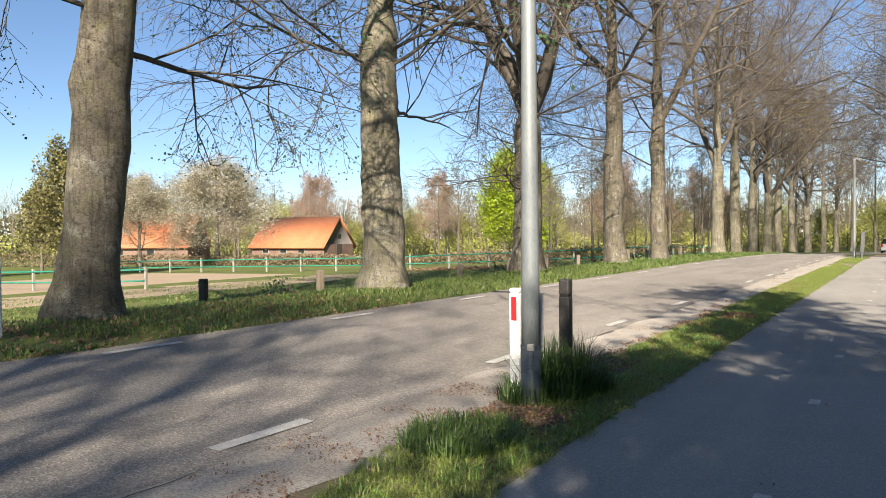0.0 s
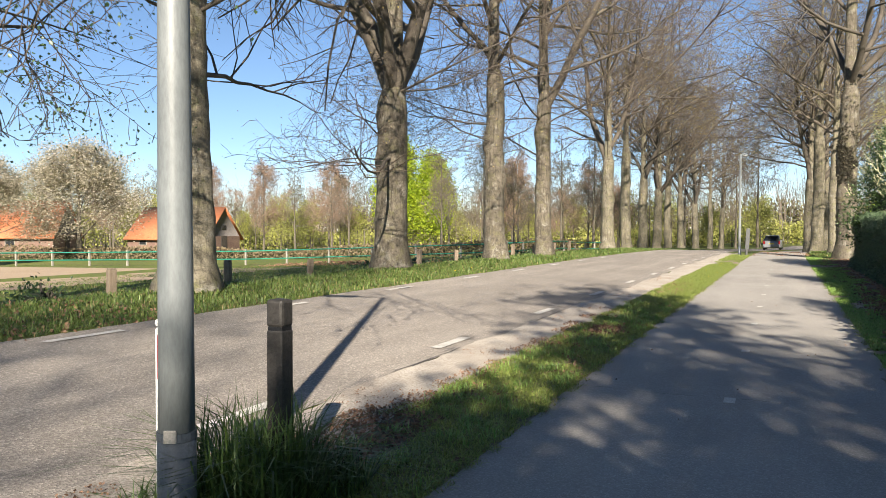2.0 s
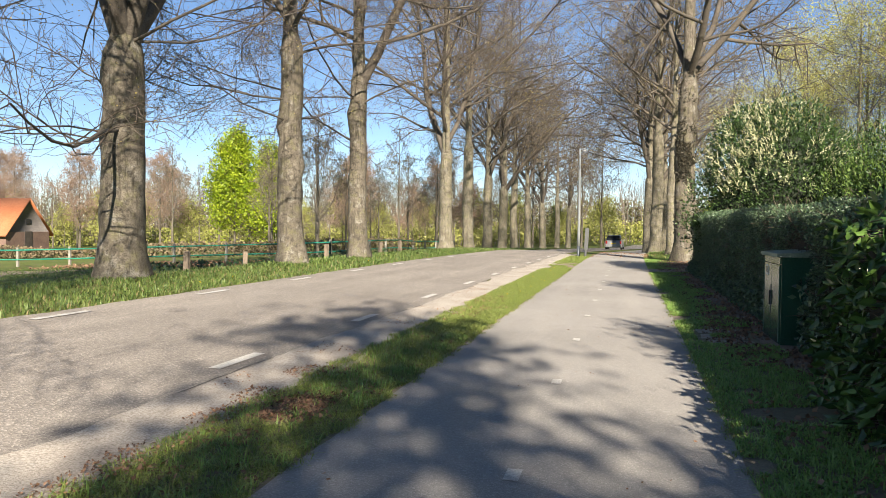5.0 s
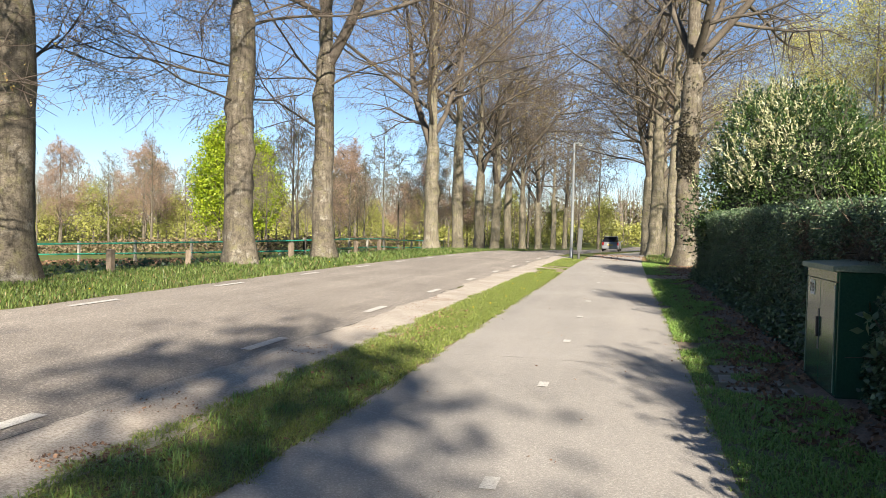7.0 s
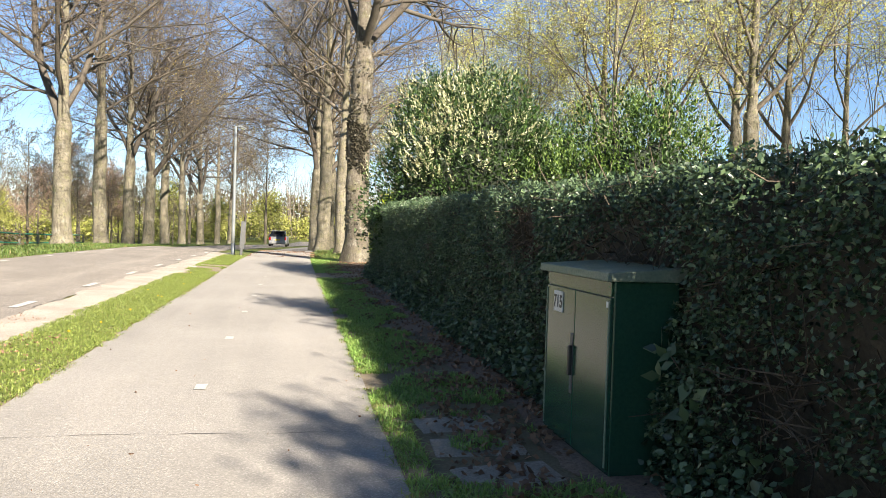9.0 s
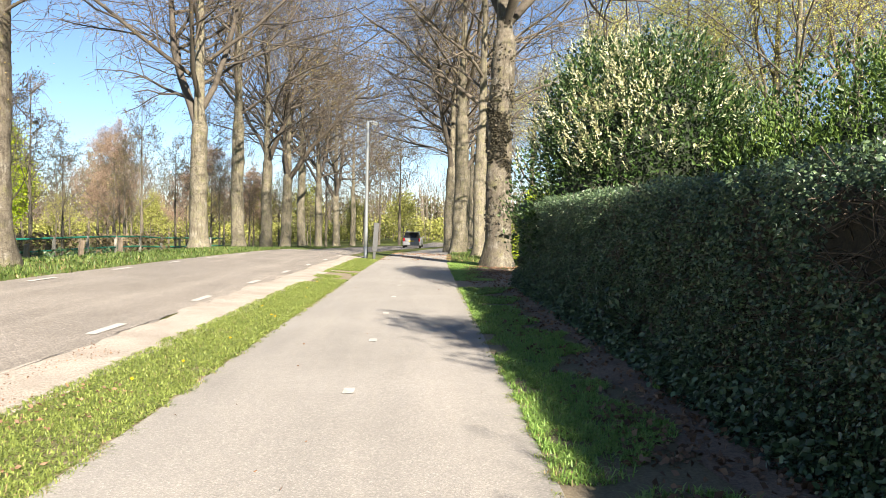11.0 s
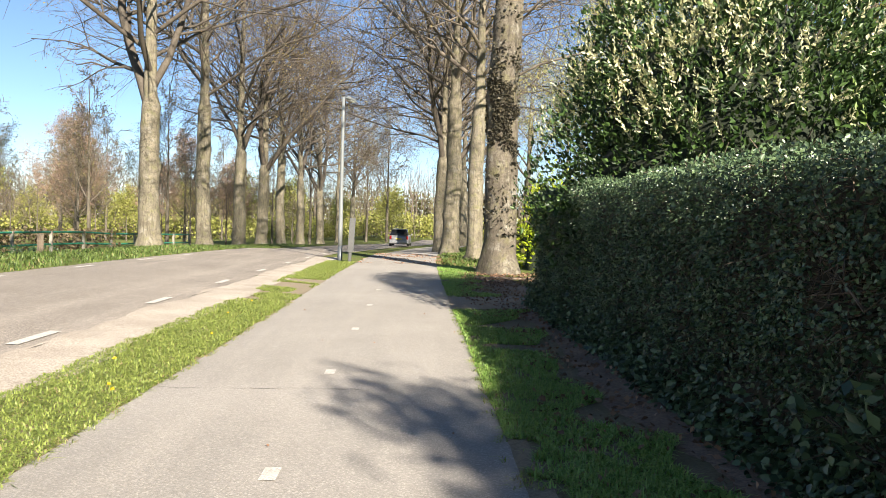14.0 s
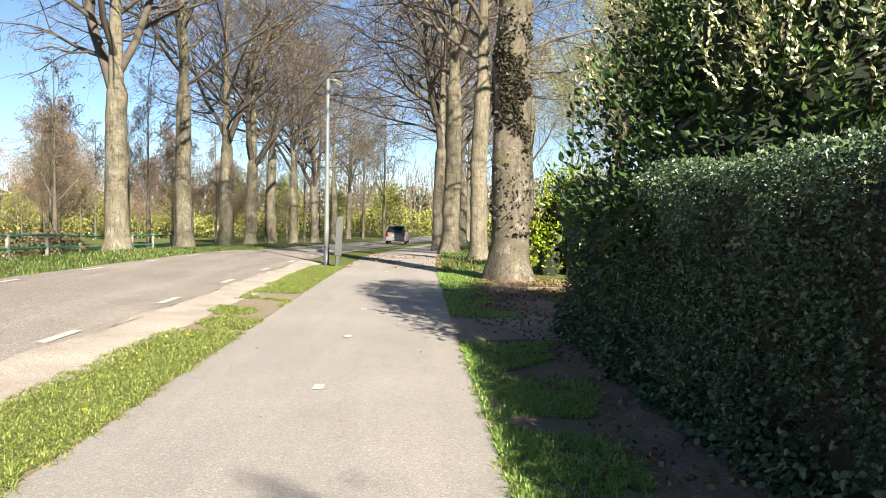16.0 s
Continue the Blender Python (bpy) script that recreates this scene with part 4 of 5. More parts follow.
def far_stems(pts, n, depth, h, label, seed, w=0.07):
    """Bare stems of a distant wood, a haze of thin uprights."""
    rng = np.random.default_rng(seed)
    P = np.array(pts, float)
    f = rng.uniform(0, len(P) - 1, n)
    k = f.astype(int).clip(0, len(P) - 2)
    b = P[k] + (P[k + 1] - P[k]) * (f - k)[:, None] + rng.normal(size=(n, 2)) * depth
    z = np.array([ground_at(x, y) for x, y in b])
    g = Geo()
    g.blades(np.stack((b[:, 0], b[:, 1], z), 1), h, rng, w, 0.16)
    p = np.stack((b[:, 0], b[:, 1], z + rng.uniform(0.35, 1.0, n) * h), 1)
    p = np.repeat(p, 4, 0) + rng.normal(size=(n * 4, 3)) * np.array((1.3, 1.3, 1.5))
    g.blades(p, h * 0.22, rng, w * 0.5, 0.9)
    tagged(part("distant_wood", g, M["paletwig"]), label, "woodland", kind="stuff")


far_stems([(-200, 60), (-150, 120), (-95, 165), (-40, 185), (30, 180), (80, 150)], 5200, 9, 12.5, "distant bare pale-brown wood", 77)
far_stems([(17, 52), (19, 75), (18, 100), (26, 130)], 420, 2.5, 9, "thin bare stems deep in the wood", 78, 0.03)
far_stems([(30, 30), (32, 50), (28, 68)], 240, 4, 10, "thin bare stems deep in the wood", 79, 0.03)
shrub("verge_weed", -10.9, 9.0, 0.35, 0.4, 0.42, 8, "darkgreen", 0.07, 700, "dark leafy weed on the grass verge", 44, z0=0.1)

# ---- street furniture ----


def street_lamp(u, y, label, h=5.9, arm=1.05, turn=25):
    th = empty("street_lamp", *spot(u, y), turn)
    g = Geo()
    zs = [-0.1, 0.02, 0.52]
    g.tube([(0, 0, z) for z in zs], [0.089, 0.089, 0.088], 20, cap=True)
    part("base_section", g.mesh("base_section", True), M["polefoot"], th, "dark lower section, partly darkened for shade")
    g = Geo()
    g.tube([(0, 0, z) for z in np.linspace(0.5, h, 9)], np.linspace(0.084, 0.05, 9), 20, cap=True)
    part("pole", g.mesh("pole", True), M["galv"], th)
    bm = box(-0.03, 0.03, -0.096, -0.083, 0.50, 0.56, 0.004)
    part("label_plate", bm, M["kerb"], th)
    bm = cyl(0.091, 0.091, 0.50, 0.54, 24)
    part("collar", bm, M["polefoot"], th)
    g = Geo()
    g.tube([(0, 0, h - 0.15), (0, 0, h - 0.02), (-0.12, 0, h + 0.02), (-arm * 0.6, 0, h + 0.05)], [0.03, 0.03, 0.028, 0.026], 10, cap=True)
    part("arm", g.mesh("arm", True), M["galv"], th)
    bm = box(-arm - 0.1, -arm * 0.45, -0.085, 0.085, h + 0.0, h + 0.11, 0.035)
    part("lamp_head", bm, M["galv"], th)
    bm = box(-arm - 0.04, -arm * 0.55, -0.06, 0.06, h - 0.02, h + 0.002, 0.008)
    part("diffuser", bm, M["white"], th)
    return tagged(th, label, "street lamp")


street_lamp(-2.19, 2.95, "grey tapered street lamp pole in the grass verge")
street_lamp(-2.12, 48.3, "slim grey street lamp at the side-road junction", turn=-105)


def bollard(u, y):
    th = empty("bollard", *spot(u, y))
    bm = box(-0.053, 0.053, -0.053, 0.053, -0.2, 0.92, 0.01)
    part("post", bm, M["post"], th)
    part("groove", box(-0.048, 0.048, -0.048, 0.048, 0.90, 0.94, 0.004), M["black"], th)
    part("cap", box(-0.055, 0.055, -0.055, 0.055, 0.935, 1.09, 0.018), M["post"], th)
    return tagged(th, "dark square wooden bollard in long grass", "bollard")


bollard(-2.17, 3.72)


def reflector_post(u, y, rz, label):
    th = empty("reflector_post", *spot(u, y), rz)
    part("post", box(-0.055, 0.055, -0.045, 0.045, -0.2, 0.98, 0.02), M["white"], th)
    part("top", box(-0.055, 0.055, -0.045, 0.045, 0.978, 1.02, 0.018), M["white"], th)
    part("reflector", box(-0.028, 0.028, -0.052, -0.044, 0.72, 0.94, 0.004), M["red"], th, "red reflector strip")
    return tagged(th, label, "reflector post")


reflector_post(-2.43, 3.15, 0, "white plastic roadside post with a red reflector")
reflector_post(-9.15, 2.0, 0, "white plastic roadside post on the verge")


def wood_post(u, y, h, m="oldwood", tilt=0.0, label="short weathered wooden post in the grass"):
    th = empty("verge_post", *spot(u, y))
    th.rotation_euler = (radians(tilt), radians(tilt * 0.6), 0.3 * tilt)
    part("post", box(-0.075, 0.075, -0.075, 0.075, -0.2, h - 0.02, 0.01), M[m], th)
    part("top", box(-0.072, 0.072, -0.072, 0.072, h - 0.022, h + 0.015, 0.012), M[m], th)
    return tagged(th, label, "post", "verge posts")


wood_post(-11.9, 7.7, 0.80, "post", 1, "short dark wooden post in the grass")
for k in range(1, 12):
    wood_post(-11.85 + 0.04 * (k * 5 % 3), 7.75 + 3.5 * k, 0.74 + 0.05 * (k % 3), "oldwood", (k * 37 % 7) - 3)


def cabinet():
    x0, x1, y0, y1, z0, h = 2.57, 3.0, 16.29, 17.46, 0.0, 1.19
    th = empty("utility_cabinet", x0, y0, z0)
    W, D = y1 - y0, x1 - x0
    body = part("body", box(0.018, D, 0, W, -0.05, h, 0.008), M["cabinet"], th)
    part("plinth", box(0.03, D - 0.03, 0.03, W - 0.03, -0.1, 0.05), M["black"], th)
    lid = box(-0.045, D + 0.03, -0.035, W + 0.035, h, h + 0.055, 0.008)
    for v in lid.verts:
        if v.co.z > h + 0.03:
            v.co.z += 0.03 * (v.co.x / D)
    part("lid", lid, M["cabtop"], th, "dusty pale overhanging lid")
    for a, b in ((0.02, W / 2 - 0.004), (W / 2 + 0.004, W - 0.02)):
        d = part("door", box(0, 0.02, a, b, 0.06, h - 0.10, 0.004), M["cabinet"], th)
        part("hinge", box(-0.006, 0.01, (a + 0.003) if a < 0.1 else (b - 0.018), (a + 0.018) if a < 0.1 else (b - 0.003), 0.08, h - 0.12, 0.002), M["cabtop"], d)
    part("top_rail", box(0.004, 0.02, 0.02, W - 0.02, h - 0.092, h - 0.005, 0.003), M["cabinet"], th)
    hd = part("handle", box(-0.028, 0.0, W / 2 + 0.012, W / 2 + 0.052, 0.52, 0.72, 0.008), M["black"], th, "black plastic turning handle")
    part("handle_plate", box(-0.006, 0.0, W / 2 + 0.01, W / 2 + 0.054, 0.40, 0.80, 0.002), M["polefoot"], hd)
    pl = part("number_plate", box(-0.006, 0.0, W - 0.36, W - 0.18, 0.915, 1.06, 0.002), M["white"], th, "white plate with black number")
    cu = bpy.data.curves.new("digits", "FONT")
    cu.body, cu.size, cu.align_x, cu.align_y, cu.extrude = "715", 0.118, "CENTER", "CENTER", 0.0008
    cu.offset = 0.003
    tmp = bpy.data.objects.new("digits", cu)
    scene.collection.objects.link(tmp)
    bpy.context.view_layer.update()
    me = bpy.data.meshes.new_from_object(tmp.evaluated_get(bpy.context.evaluated_depsgraph_get()))
    bpy.data.objects.remove(tmp)
    me.transform(Matrix(((0, 0, -1, -0.0085), (-1, 0, 0, W - 0.27), (0, 1, 0, 0.985), (0, 0, 0, 1))))
    part("number", me, M["black"], pl, "black digits 715")
    part("sticker", box(-0.003, 0.0, 0.035, 0.075, 1.03, 1.065), M["white"], th, "small white sticker")
    return tagged(th, "green metal utility cabinet with two doors numbered 715", "utility cabinet")


cabinet()


def signpost():
    th = empty("junction_bollard", *spot(-1.7, 47.6))
    th.rotation_euler = (0, radians(3), radians(20))
    part("post", box(-0.06, 0.06, -0.04, 0.04, -0.2, 1.5, 0.015), M["signgrey"], th)
    part("panel", box(-0.11, 0.11, -0.055, -0.041, 0.35, 1.56, 0.006), M["signgrey"], th, "grey metal panel")
    return tagged(th, "grey leaning sign board on a post", "sign")


signpost()


def car(u, y, rz):
    th = empty("parked_car", *spot(u, y, 0.03), rz)
    W, L = 0.88, 4.2
    sec = [(0.0, 0.30, 0.62, 0.80), (0.06, 0.24, 0.95, 0.86), (0.5, 0.22, 1.0, 0.88), (2.9, 0.22, 0.98, 0.88), (3.9, 0.24, 0.80, 0.85), (4.2, 0.32, 0.62, 0.74)]
    g = Geo()
    v = []
    for y0, z0, z1, w in sec:
        v += [(-w, y0, z0 + 0.08), (-w * 0.94, y0, z0), (w * 0.94, y0, z0), (w, y0, z0 + 0.08), (w, y0, z1 - 0.22), (w * 0.95, y0, z1 - 0.02), (w * 0.8, y0, z1), (-w * 0.8, y0, z1), (-w * 0.95, y0, z1 - 0.02), (-w, y0, z1 - 0.22)]
    n = 10
    q = [(k * n + c, k * n + (c + 1) % n, (k + 1) * n + (c + 1) % n, (k + 1) * n + c) for k in range(len(sec) - 1) for c in range(n)]
    g.add(v, q)
    g.add([v[c] for c in (0, 1, 2, 3, 4, 5, 6, 7, 8, 9)], [(0, 9, 8, 1), (1, 8, 7, 2), (2, 7, 6, 3), (3, 6, 5, 4)])
    e = (len(sec) - 1) * n
    g.add([v[e + c] for c in range(10)], [(1, 8, 9, 0), (2, 7, 8, 1), (3, 6, 7, 2), (4, 5, 6, 3)])
    part("body", g.mesh("body", True), M["carpaint"], th)
    g = Geo()
    v = []
    for y0, w0, z1, w1 in ((0.05, 0.80, 0.98, 0.80), (0.45, 0.82, 1.46, 0.60), (1.9, 0.82, 1.50, 0.62), (3.0, 0.80, 0.97, 0.78)):
        v += [(-w0, y0, 0.94), (w0, y0, 0.94), (w1, y0, z1), (-w1, y0, z1)]
    g.add(v, [(k * 4 + c, k * 4 + (c + 1) % 4, (k + 1) * 4 + (c + 1) % 4, (k + 1) * 4 + c) for k in range(3) for c in range(4)])
    part("cabin_glass", g, M["glass"], th)
    part("roof", box(-0.60, 0.60, 0.42, 1.95, 1.46, 1.54, 0.03), M["carpaint"], th)
    for s in (-1, 1):
        for y0 in (0.75, 3.35):
            bm = bmesh.new()
            bmesh.ops.create_cone(bm, cap_ends=True, segments=24, radius1=0.31, radius2=0.31, depth=0.2, matrix=pose(s * 0.78, y0, 0.31, 0, 90, 0))
            t = part("wheel", bm, M["rubber"], th)
            bm = bmesh.new()
            bmesh.ops.create_cone(bm, cap_ends=True, segments=20, radius1=0.19, radius2=0.17, depth=0.22, matrix=pose(s * 0.785, y0, 0.31, 0, 90, 0))
            part("rim", bm, M["signgrey"], t)
        part("tail_light", box(s * 0.72 - 0.09, s * 0.72 + 0.09, -0.012, 0.10, 0.62, 0.93, 0.02), M["lampred"], th)
        part("wing_mirror", box(s * 0.96 - 0.09, s * 0.96 + 0.09, 2.62, 2.74, 0.92, 1.06, 0.03), M["carpaint"], th)
    part("rear_bumper", box(-0.82, 0.82, -0.07, 0.08, 0.28, 0.52, 0.04), M["carpaint"], th)
    part("number_plate", box(-0.26, 0.26, -0.018, 0.0, 0.60, 0.71, 0.003), M["plate"], th)
    return tagged(th, "silver hatchback car seen from behind on the road", "car")


car(-3.55, 87, -3)

# ---- farm beyond the field ----


def barn(name, x, y, rz, L, W, eave, ridge, label, z=-1.5):
    th = empty(name, x, y, z, rz)
    part("wall", box(-L / 2, L / 2, -W / 2, W / 2, -0.3, eave), M["brick"], th)
    for s in (-1, 1):
        g = Geo()
        a, b = s * (W / 2 + 0.5), (eave - 0.35)
        v = []
        for xx in (-L / 2 - 0.3, L / 2 + 0.3):
            v += [(xx, a, b), (xx, 0, ridge), (xx, 0, ridge - 0.2), (xx, a, b - 0.2)]
        g.add(v, [(0, 1, 5, 4), (1, 2, 6, 5), (2, 3, 7, 6), (3, 0, 4, 7), (0, 3, 2, 1), (4, 5, 6, 7)])
        part("roof", g, M["roof"], th, "orange clay tile roof slope")
    for s in (-1, 1):
        g = Geo()
        xx = s * (L / 2 - 0.01)
        v = [(xx, -W / 2, eave - 0.01), (xx, W / 2, eave - 0.01), (xx, 0, ridge - 0.15), (xx - s * 0.2, -W / 2, eave - 0.01), (xx - s * 0.2, W / 2, eave - 0.01), (xx - s * 0.2, 0, ridge - 0.15)]
        g.add(v, [(0, 1, 4, 3), (1, 2, 5, 4), (2, 0, 3, 5)], [(0, 1, 2), (5, 4, 3)])
        part("gable", g, M["boards"], th, "grey boarded gable")
    bm = box(L / 2 - 0.02, L / 2 + 0.06, -0.7, 0.7, 0.0, 2.0, 0.02)
    part("door", bm, M["darkwood"], th)
    for xx in (-L * 0.3, -L * 0.05, L * 0.2):
        wd = part("window", box(xx - 0.6, xx + 0.6, -W / 2 - 0.05, -W / 2 + 0.02, 0.75, 1.6, 0.02), M["fencepost"], th)
        part("pane", box(xx - 0.5, xx + 0.5, -W / 2 - 0.06, -W / 2, 0.83, 1.52), M["glass"], wd)
    part("attic_window", box(L / 2 - 0.02, L / 2 + 0.05, -0.5, 0.5, eave + 0.9, eave + 1.5, 0.02), M["glass"], th)
    return tagged(th, label, "farm building")


barn("farm_barn", -75.2, 81.3, 8, 12.3, 8, 1.95, 5.95, "low brick barn with an orange tile roof and grey gable")
barn("farmhouse", -92, 66, 30, 17, 9, 2.2, 6.6, "long farmhouse with a steep orange tile roof")

# ---- field fence ----


def fence(a, b, n, z_h, label, rails=(0.42, 0.95)):
    th = empty("paddock_fence", a[0], a[1], ground_at(*a))
    z0 = ground_at(*a)
    line = [(a[0] + (b[0] - a[0]) * k / n, a[1] + (b[1] - a[1]) * k / n) for k in range(n + 1)]
    loc = [(x - a[0], y - a[1], ground_at(x, y) - z0) for x, y in line]
    for x, y, z in loc:
        part("post", box(x - 0.06, x + 0.06, y - 0.06, y + 0.06, z - 0.3, z + z_h, 0.01), M["fencepost"], th)
    for h in rails:
        g = Geo()
        g.tube([(x, y - 0.07, z + h) for x, y, z in loc], [0.04] * len(loc), 4, cap=True)
        part("rail", g, M["fencegreen"], th, "green fence tape")
    return tagged(th, label, "fence")


fence((-58, 35.0), (-15.5, 45.3), 15, 1.1, "pale-post paddock fence with green tape rails")
fence((-15.5, 45.3), (-14.5, 72), 9, 1.0, "pale-post paddock fence with green tape rails")
fence((-30, 20), (-58, 12), 9, 1.1, "pale-post paddock fence with green tape rails")

# ---- verge plants, litter, small ground details ----


def scatter_on(rng, n, u0, u1, y0, y1, keep=None):
    u, y = rng.uniform(u0, u1, n), rng.uniform(y0, y1, n)
    if keep is not None:
        m = np.array([keep(a, b) for a, b in zip(u, y)])
        u, y = u[m], y[m]
    return np.array([spot(a, b) for a, b in zip(u, y)])


def patchy(u, y, scale, cut, seed=0.0):
    return noise.noise(Vector((u * scale + seed, y * scale, seed))) > cut


def turf(name, n, u0, u1, y0, y1, h, label, seed, keep=None, w=0.005, dry=0.08, lean=1.05, tone="grass"):
    rng = np.random.default_rng(seed)
    p = scatter_on(rng, n, u0, u1, y0, y1, keep)
    d = rng.uniform(size=len(p)) < dry
    g = Geo()
    g.blades(p[~d], h, rng, w, lean)
    tagged(part(name, g, M[tone]), label, "grass", kind="stuff")
    if d.any():
        g = Geo()
        g.blades(p[d], h * 0.8, rng, w, 0.6)
        tagged(part("dry_grass", g, M["drygrass"]), "dead straw-coloured grass among the green", "grass", kind="stuff")


def verge_keep(u, y):
    e = 0.13 * noise.noise(Vector((0, y * 1.7, 3))) + 0.10 * noise.noise(Vector((0, y * 6.0, 5)))
    if y < 1.2 and u < -2.5 + 0.25 * (1.2 - y):
        return False
    if 34 < y < 39 and not patchy(u, y, 0.9, 0.05, 8):
        return False
    if ((u + 1.98) / 0.24) ** 2 + ((y - 11.3) / 0.45) ** 2 < 1:
        return patchy(u, y, 5, 0.2, 2)
    if ((u + 2.3) / 0.34) ** 2 + ((y - 4.8) / 0.7) ** 2 < 1:
        return patchy(u, y, 4, 0.3, 2)
    if -2.5 < u < -1.7 and 2.0 < y < 2.9:
        return patchy(u, y, 2.5, 0.15, 2)
    return -2.43 + e < u < -1.44 + 0.10 * noise.noise(Vector((5, y * 2.3, 1))) and (patchy(u, y, 1.6, -0.45) or patchy(u, y, 61, 0.0, 4))


def path_side(u, y):
    if y < 9.4 and u < 2.0 and not patchy(u, y, 2.5, 0.35, 7):
        return False
    return patchy(u, y, 1.1, -0.30 + 0.60 * smooth(2.1, 2.75, u), 4) and (patchy(u, y, 3.6, -0.22, 14) or patchy(u, y, 47, 0.25, 4)) and not (1.6 < u < 2.42 and 16.2 < y < 18.2 and patchy(u, y, 2.2, -0.2, 9)) and not 33.3 < y < 35.6


turf("verge_grass", 112000, -2.5, -1.40, -0.6, 19, 0.05, "short bright green verge grass", 81, verge_keep, w=0.0045, dry=0.10, lean=1.3)
turf("verge_grass", 82000, -2.5, -1.40, 19, 32, 0.042, "short bright green verge grass", 82, verge_keep, w=0.006, dry=0.06, lean=1.4)
turf("verge_grass", 46000, -2.5, -1.40, 32, 47.5, 0.05, "short bright green verge grass", 89, verge_keep, w=0.008, dry=0.05, lean=1.4)
turf("path_side_grass", 76000, 1.40, 2.75, 3.5, 20, 0.055, "thick green grass between path and hedge", 83, path_side, dry=0.08, w=0.0055, tone="liftedgrass")
turf("path_side_grass", 98000, 1.40, 2.75, 20, 34, 0.055, "thick green grass between path and hedge", 84, path_side, dry=0.05, w=0.006, tone="liftedgrass")
turf("path_side_grass", 30000, 1.40, 2.75, 34, 46, 0.06, "thick green grass between path and hedge", 90, path_side, dry=0.05, w=0.009, tone="liftedgrass")
turf("tall_verge_grass", 15000, -2.4, -1.46, -0.4, 16, 0.095, "longer uneven tufts in the verge grass", 118, lambda u, y: verge_keep(u, y) and patchy(u, y, 2.8, 0.08, 13), w=0.0045, dry=0.15, lean=1.0, tone="liftedgrass")
turf("tall_verge_grass", 7000, 1.46, 2.4, 4, 30, 0.10, "longer uneven tufts beside the path", 119, lambda u, y: path_side(u, y) and patchy(u, y, 2.8, 0.15, 17), w=0.005, dry=0.12, lean=1.0, tone="liftedgrass")
for a, b, seed in ((-1.53, -1.36, 115), (1.33, 1.50, 116)):
    turf("edge_grass", 17000, a, b, -0.5, 34, 0.045, "straggling grass over the path edge", seed, lambda u, y: patchy(u * 1.5, y, 4.5, 0.12, 11), dry=0.3, w=0.004, lean=1.5)
turf("roadside_grass", 34000, -11.2, -7.4, 0, 26, 0.10, "rough green roadside grass below the beeches", 85, lambda u, y: u < -7.5 + 0.2 * noise.noise(Vector((2, y * 1.3, 0))) and patchy(u, y, 0.7, -0.25 - 0.25 * smooth(4, 10, y)), w=0.008, dry=0.10, tone="rough")
turf("roadside_grass", 24000, -12.0, -7.4, 26, 75, 0.12, "rough green roadside grass below the beeches", 86, lambda u, y: u < -7.5 + 0.2 * noise.noise(Vector((2, y * 1.3, 0))) and patchy(u, y, 0.7, -0.4), w=0.014, dry=0.06, tone="rough")
turf("roadside_grass", 9000, 1.6, 4.5, 46, 80, 0.16, "rough green roadside grass below the beeches", 87, w=0.014, dry=0.06, tone="rough")
turf("meadow_grass", 30000, -30, -11, 3, 45, 0.07, "short meadow grass beyond the beeches", 88, lambda u, y: patchy(u, y, 0.3, -0.35, 6), w=0.016, dry=0.12, tone="rough")


def tussock(u, y, n, h, r, seed, label):
    rng = np.random.default_rng(seed)
    a, d = rng.uniform(0, 6.28, n), r * np.sqrt(rng.uniform(0, 1, n))
    p = np.stack((np.cos(a) * d, np.sin(a) * d * 1.2, np.zeros(n)), 1)
    th = empty("grass_tussock", *spot(u, y))
    g = Geo()
    g.blades(p, h, rng, 0.006, 0.8)
    part("blade_clump", g, M["tussock"], th)
    return tagged(th, label, "grass", kind="stuff")


M["tussock"] = leafy("tussock_blades", (0.03, 0.065, 0.015), (0.12, 0.19, 0.045), 0.5, 0.25)
tussock(-2.12, 3.42, 900, 0.56, 0.30, 91, "tall dark green grass tussock round the lamp post")
tussock(-2.28, 3.0, 420, 0.26, 0.22, 92, "green grass tussock at the foot of the lamp post")
tussock(-2.12, 1.6, 1300, 0.15, 0.44, 93, "low green grass clump on the verge")
tussock(-1.95, 3.9, 300, 0.3, 0.2, 94, "tall dark green grass tussock round the bollard")


def litter(n, u0, u1, y0, y1, size, label, seed, keep=None, m="litter"):
    rng = np.random.default_rng(seed)
    p = scatter_on(rng, n, u0, u1, y0, y1, keep) + np.array((0, 0, 0.03))
    g = Geo()
    d = rng.normal(size=(len(p), 3)) * np.array((1, 1, 0.25))
    g.leaves(p, size, rng, along=d, wide=0.35, fold=0.1)
    tagged(part("leaf_litter", g, M[m]), label, "leaf litter", kind="stuff")


litter(5200, 1.7, 3.1, 4, 42, 0.055, "dry brown leaves on the soil below the hedge", 101, lambda u, y: patchy(u, y, 0.9, -0.1 - 0.3 * smooth(2.0, 2.8, u), 3))
litter(1800, 2.0, 4.6, 38, 43, 0.06, "dry brown leaves at the foot of the beech", 102)
litter(2200, -1.4, 3.0, 47, 56, 0.07, "dry brown leaves blown over the path junction", 103, lambda u, y: patchy(u, y, 0.8, 0.0, 5))
litter(3600, -3.1, -2.2, -0.5, 4.0, 0.02, "brown leaf crumbs on the road shoulder", 104, lambda u, y: patchy(u, y, 1.8, 0.1, 5))
litter(3000, -3.05, -2.2, 4, 24, 0.02, "brown leaf crumbs on the road shoulder", 105, lambda u, y: patchy(u, y, 1.1, 0.12, 15))
litter(1600, -2.35, -1.5, 4, 22, 0.04, "brown leaf scraps in worn verge patches", 109, lambda u, y: patchy(u, y, 1.2, 0.22, 12))
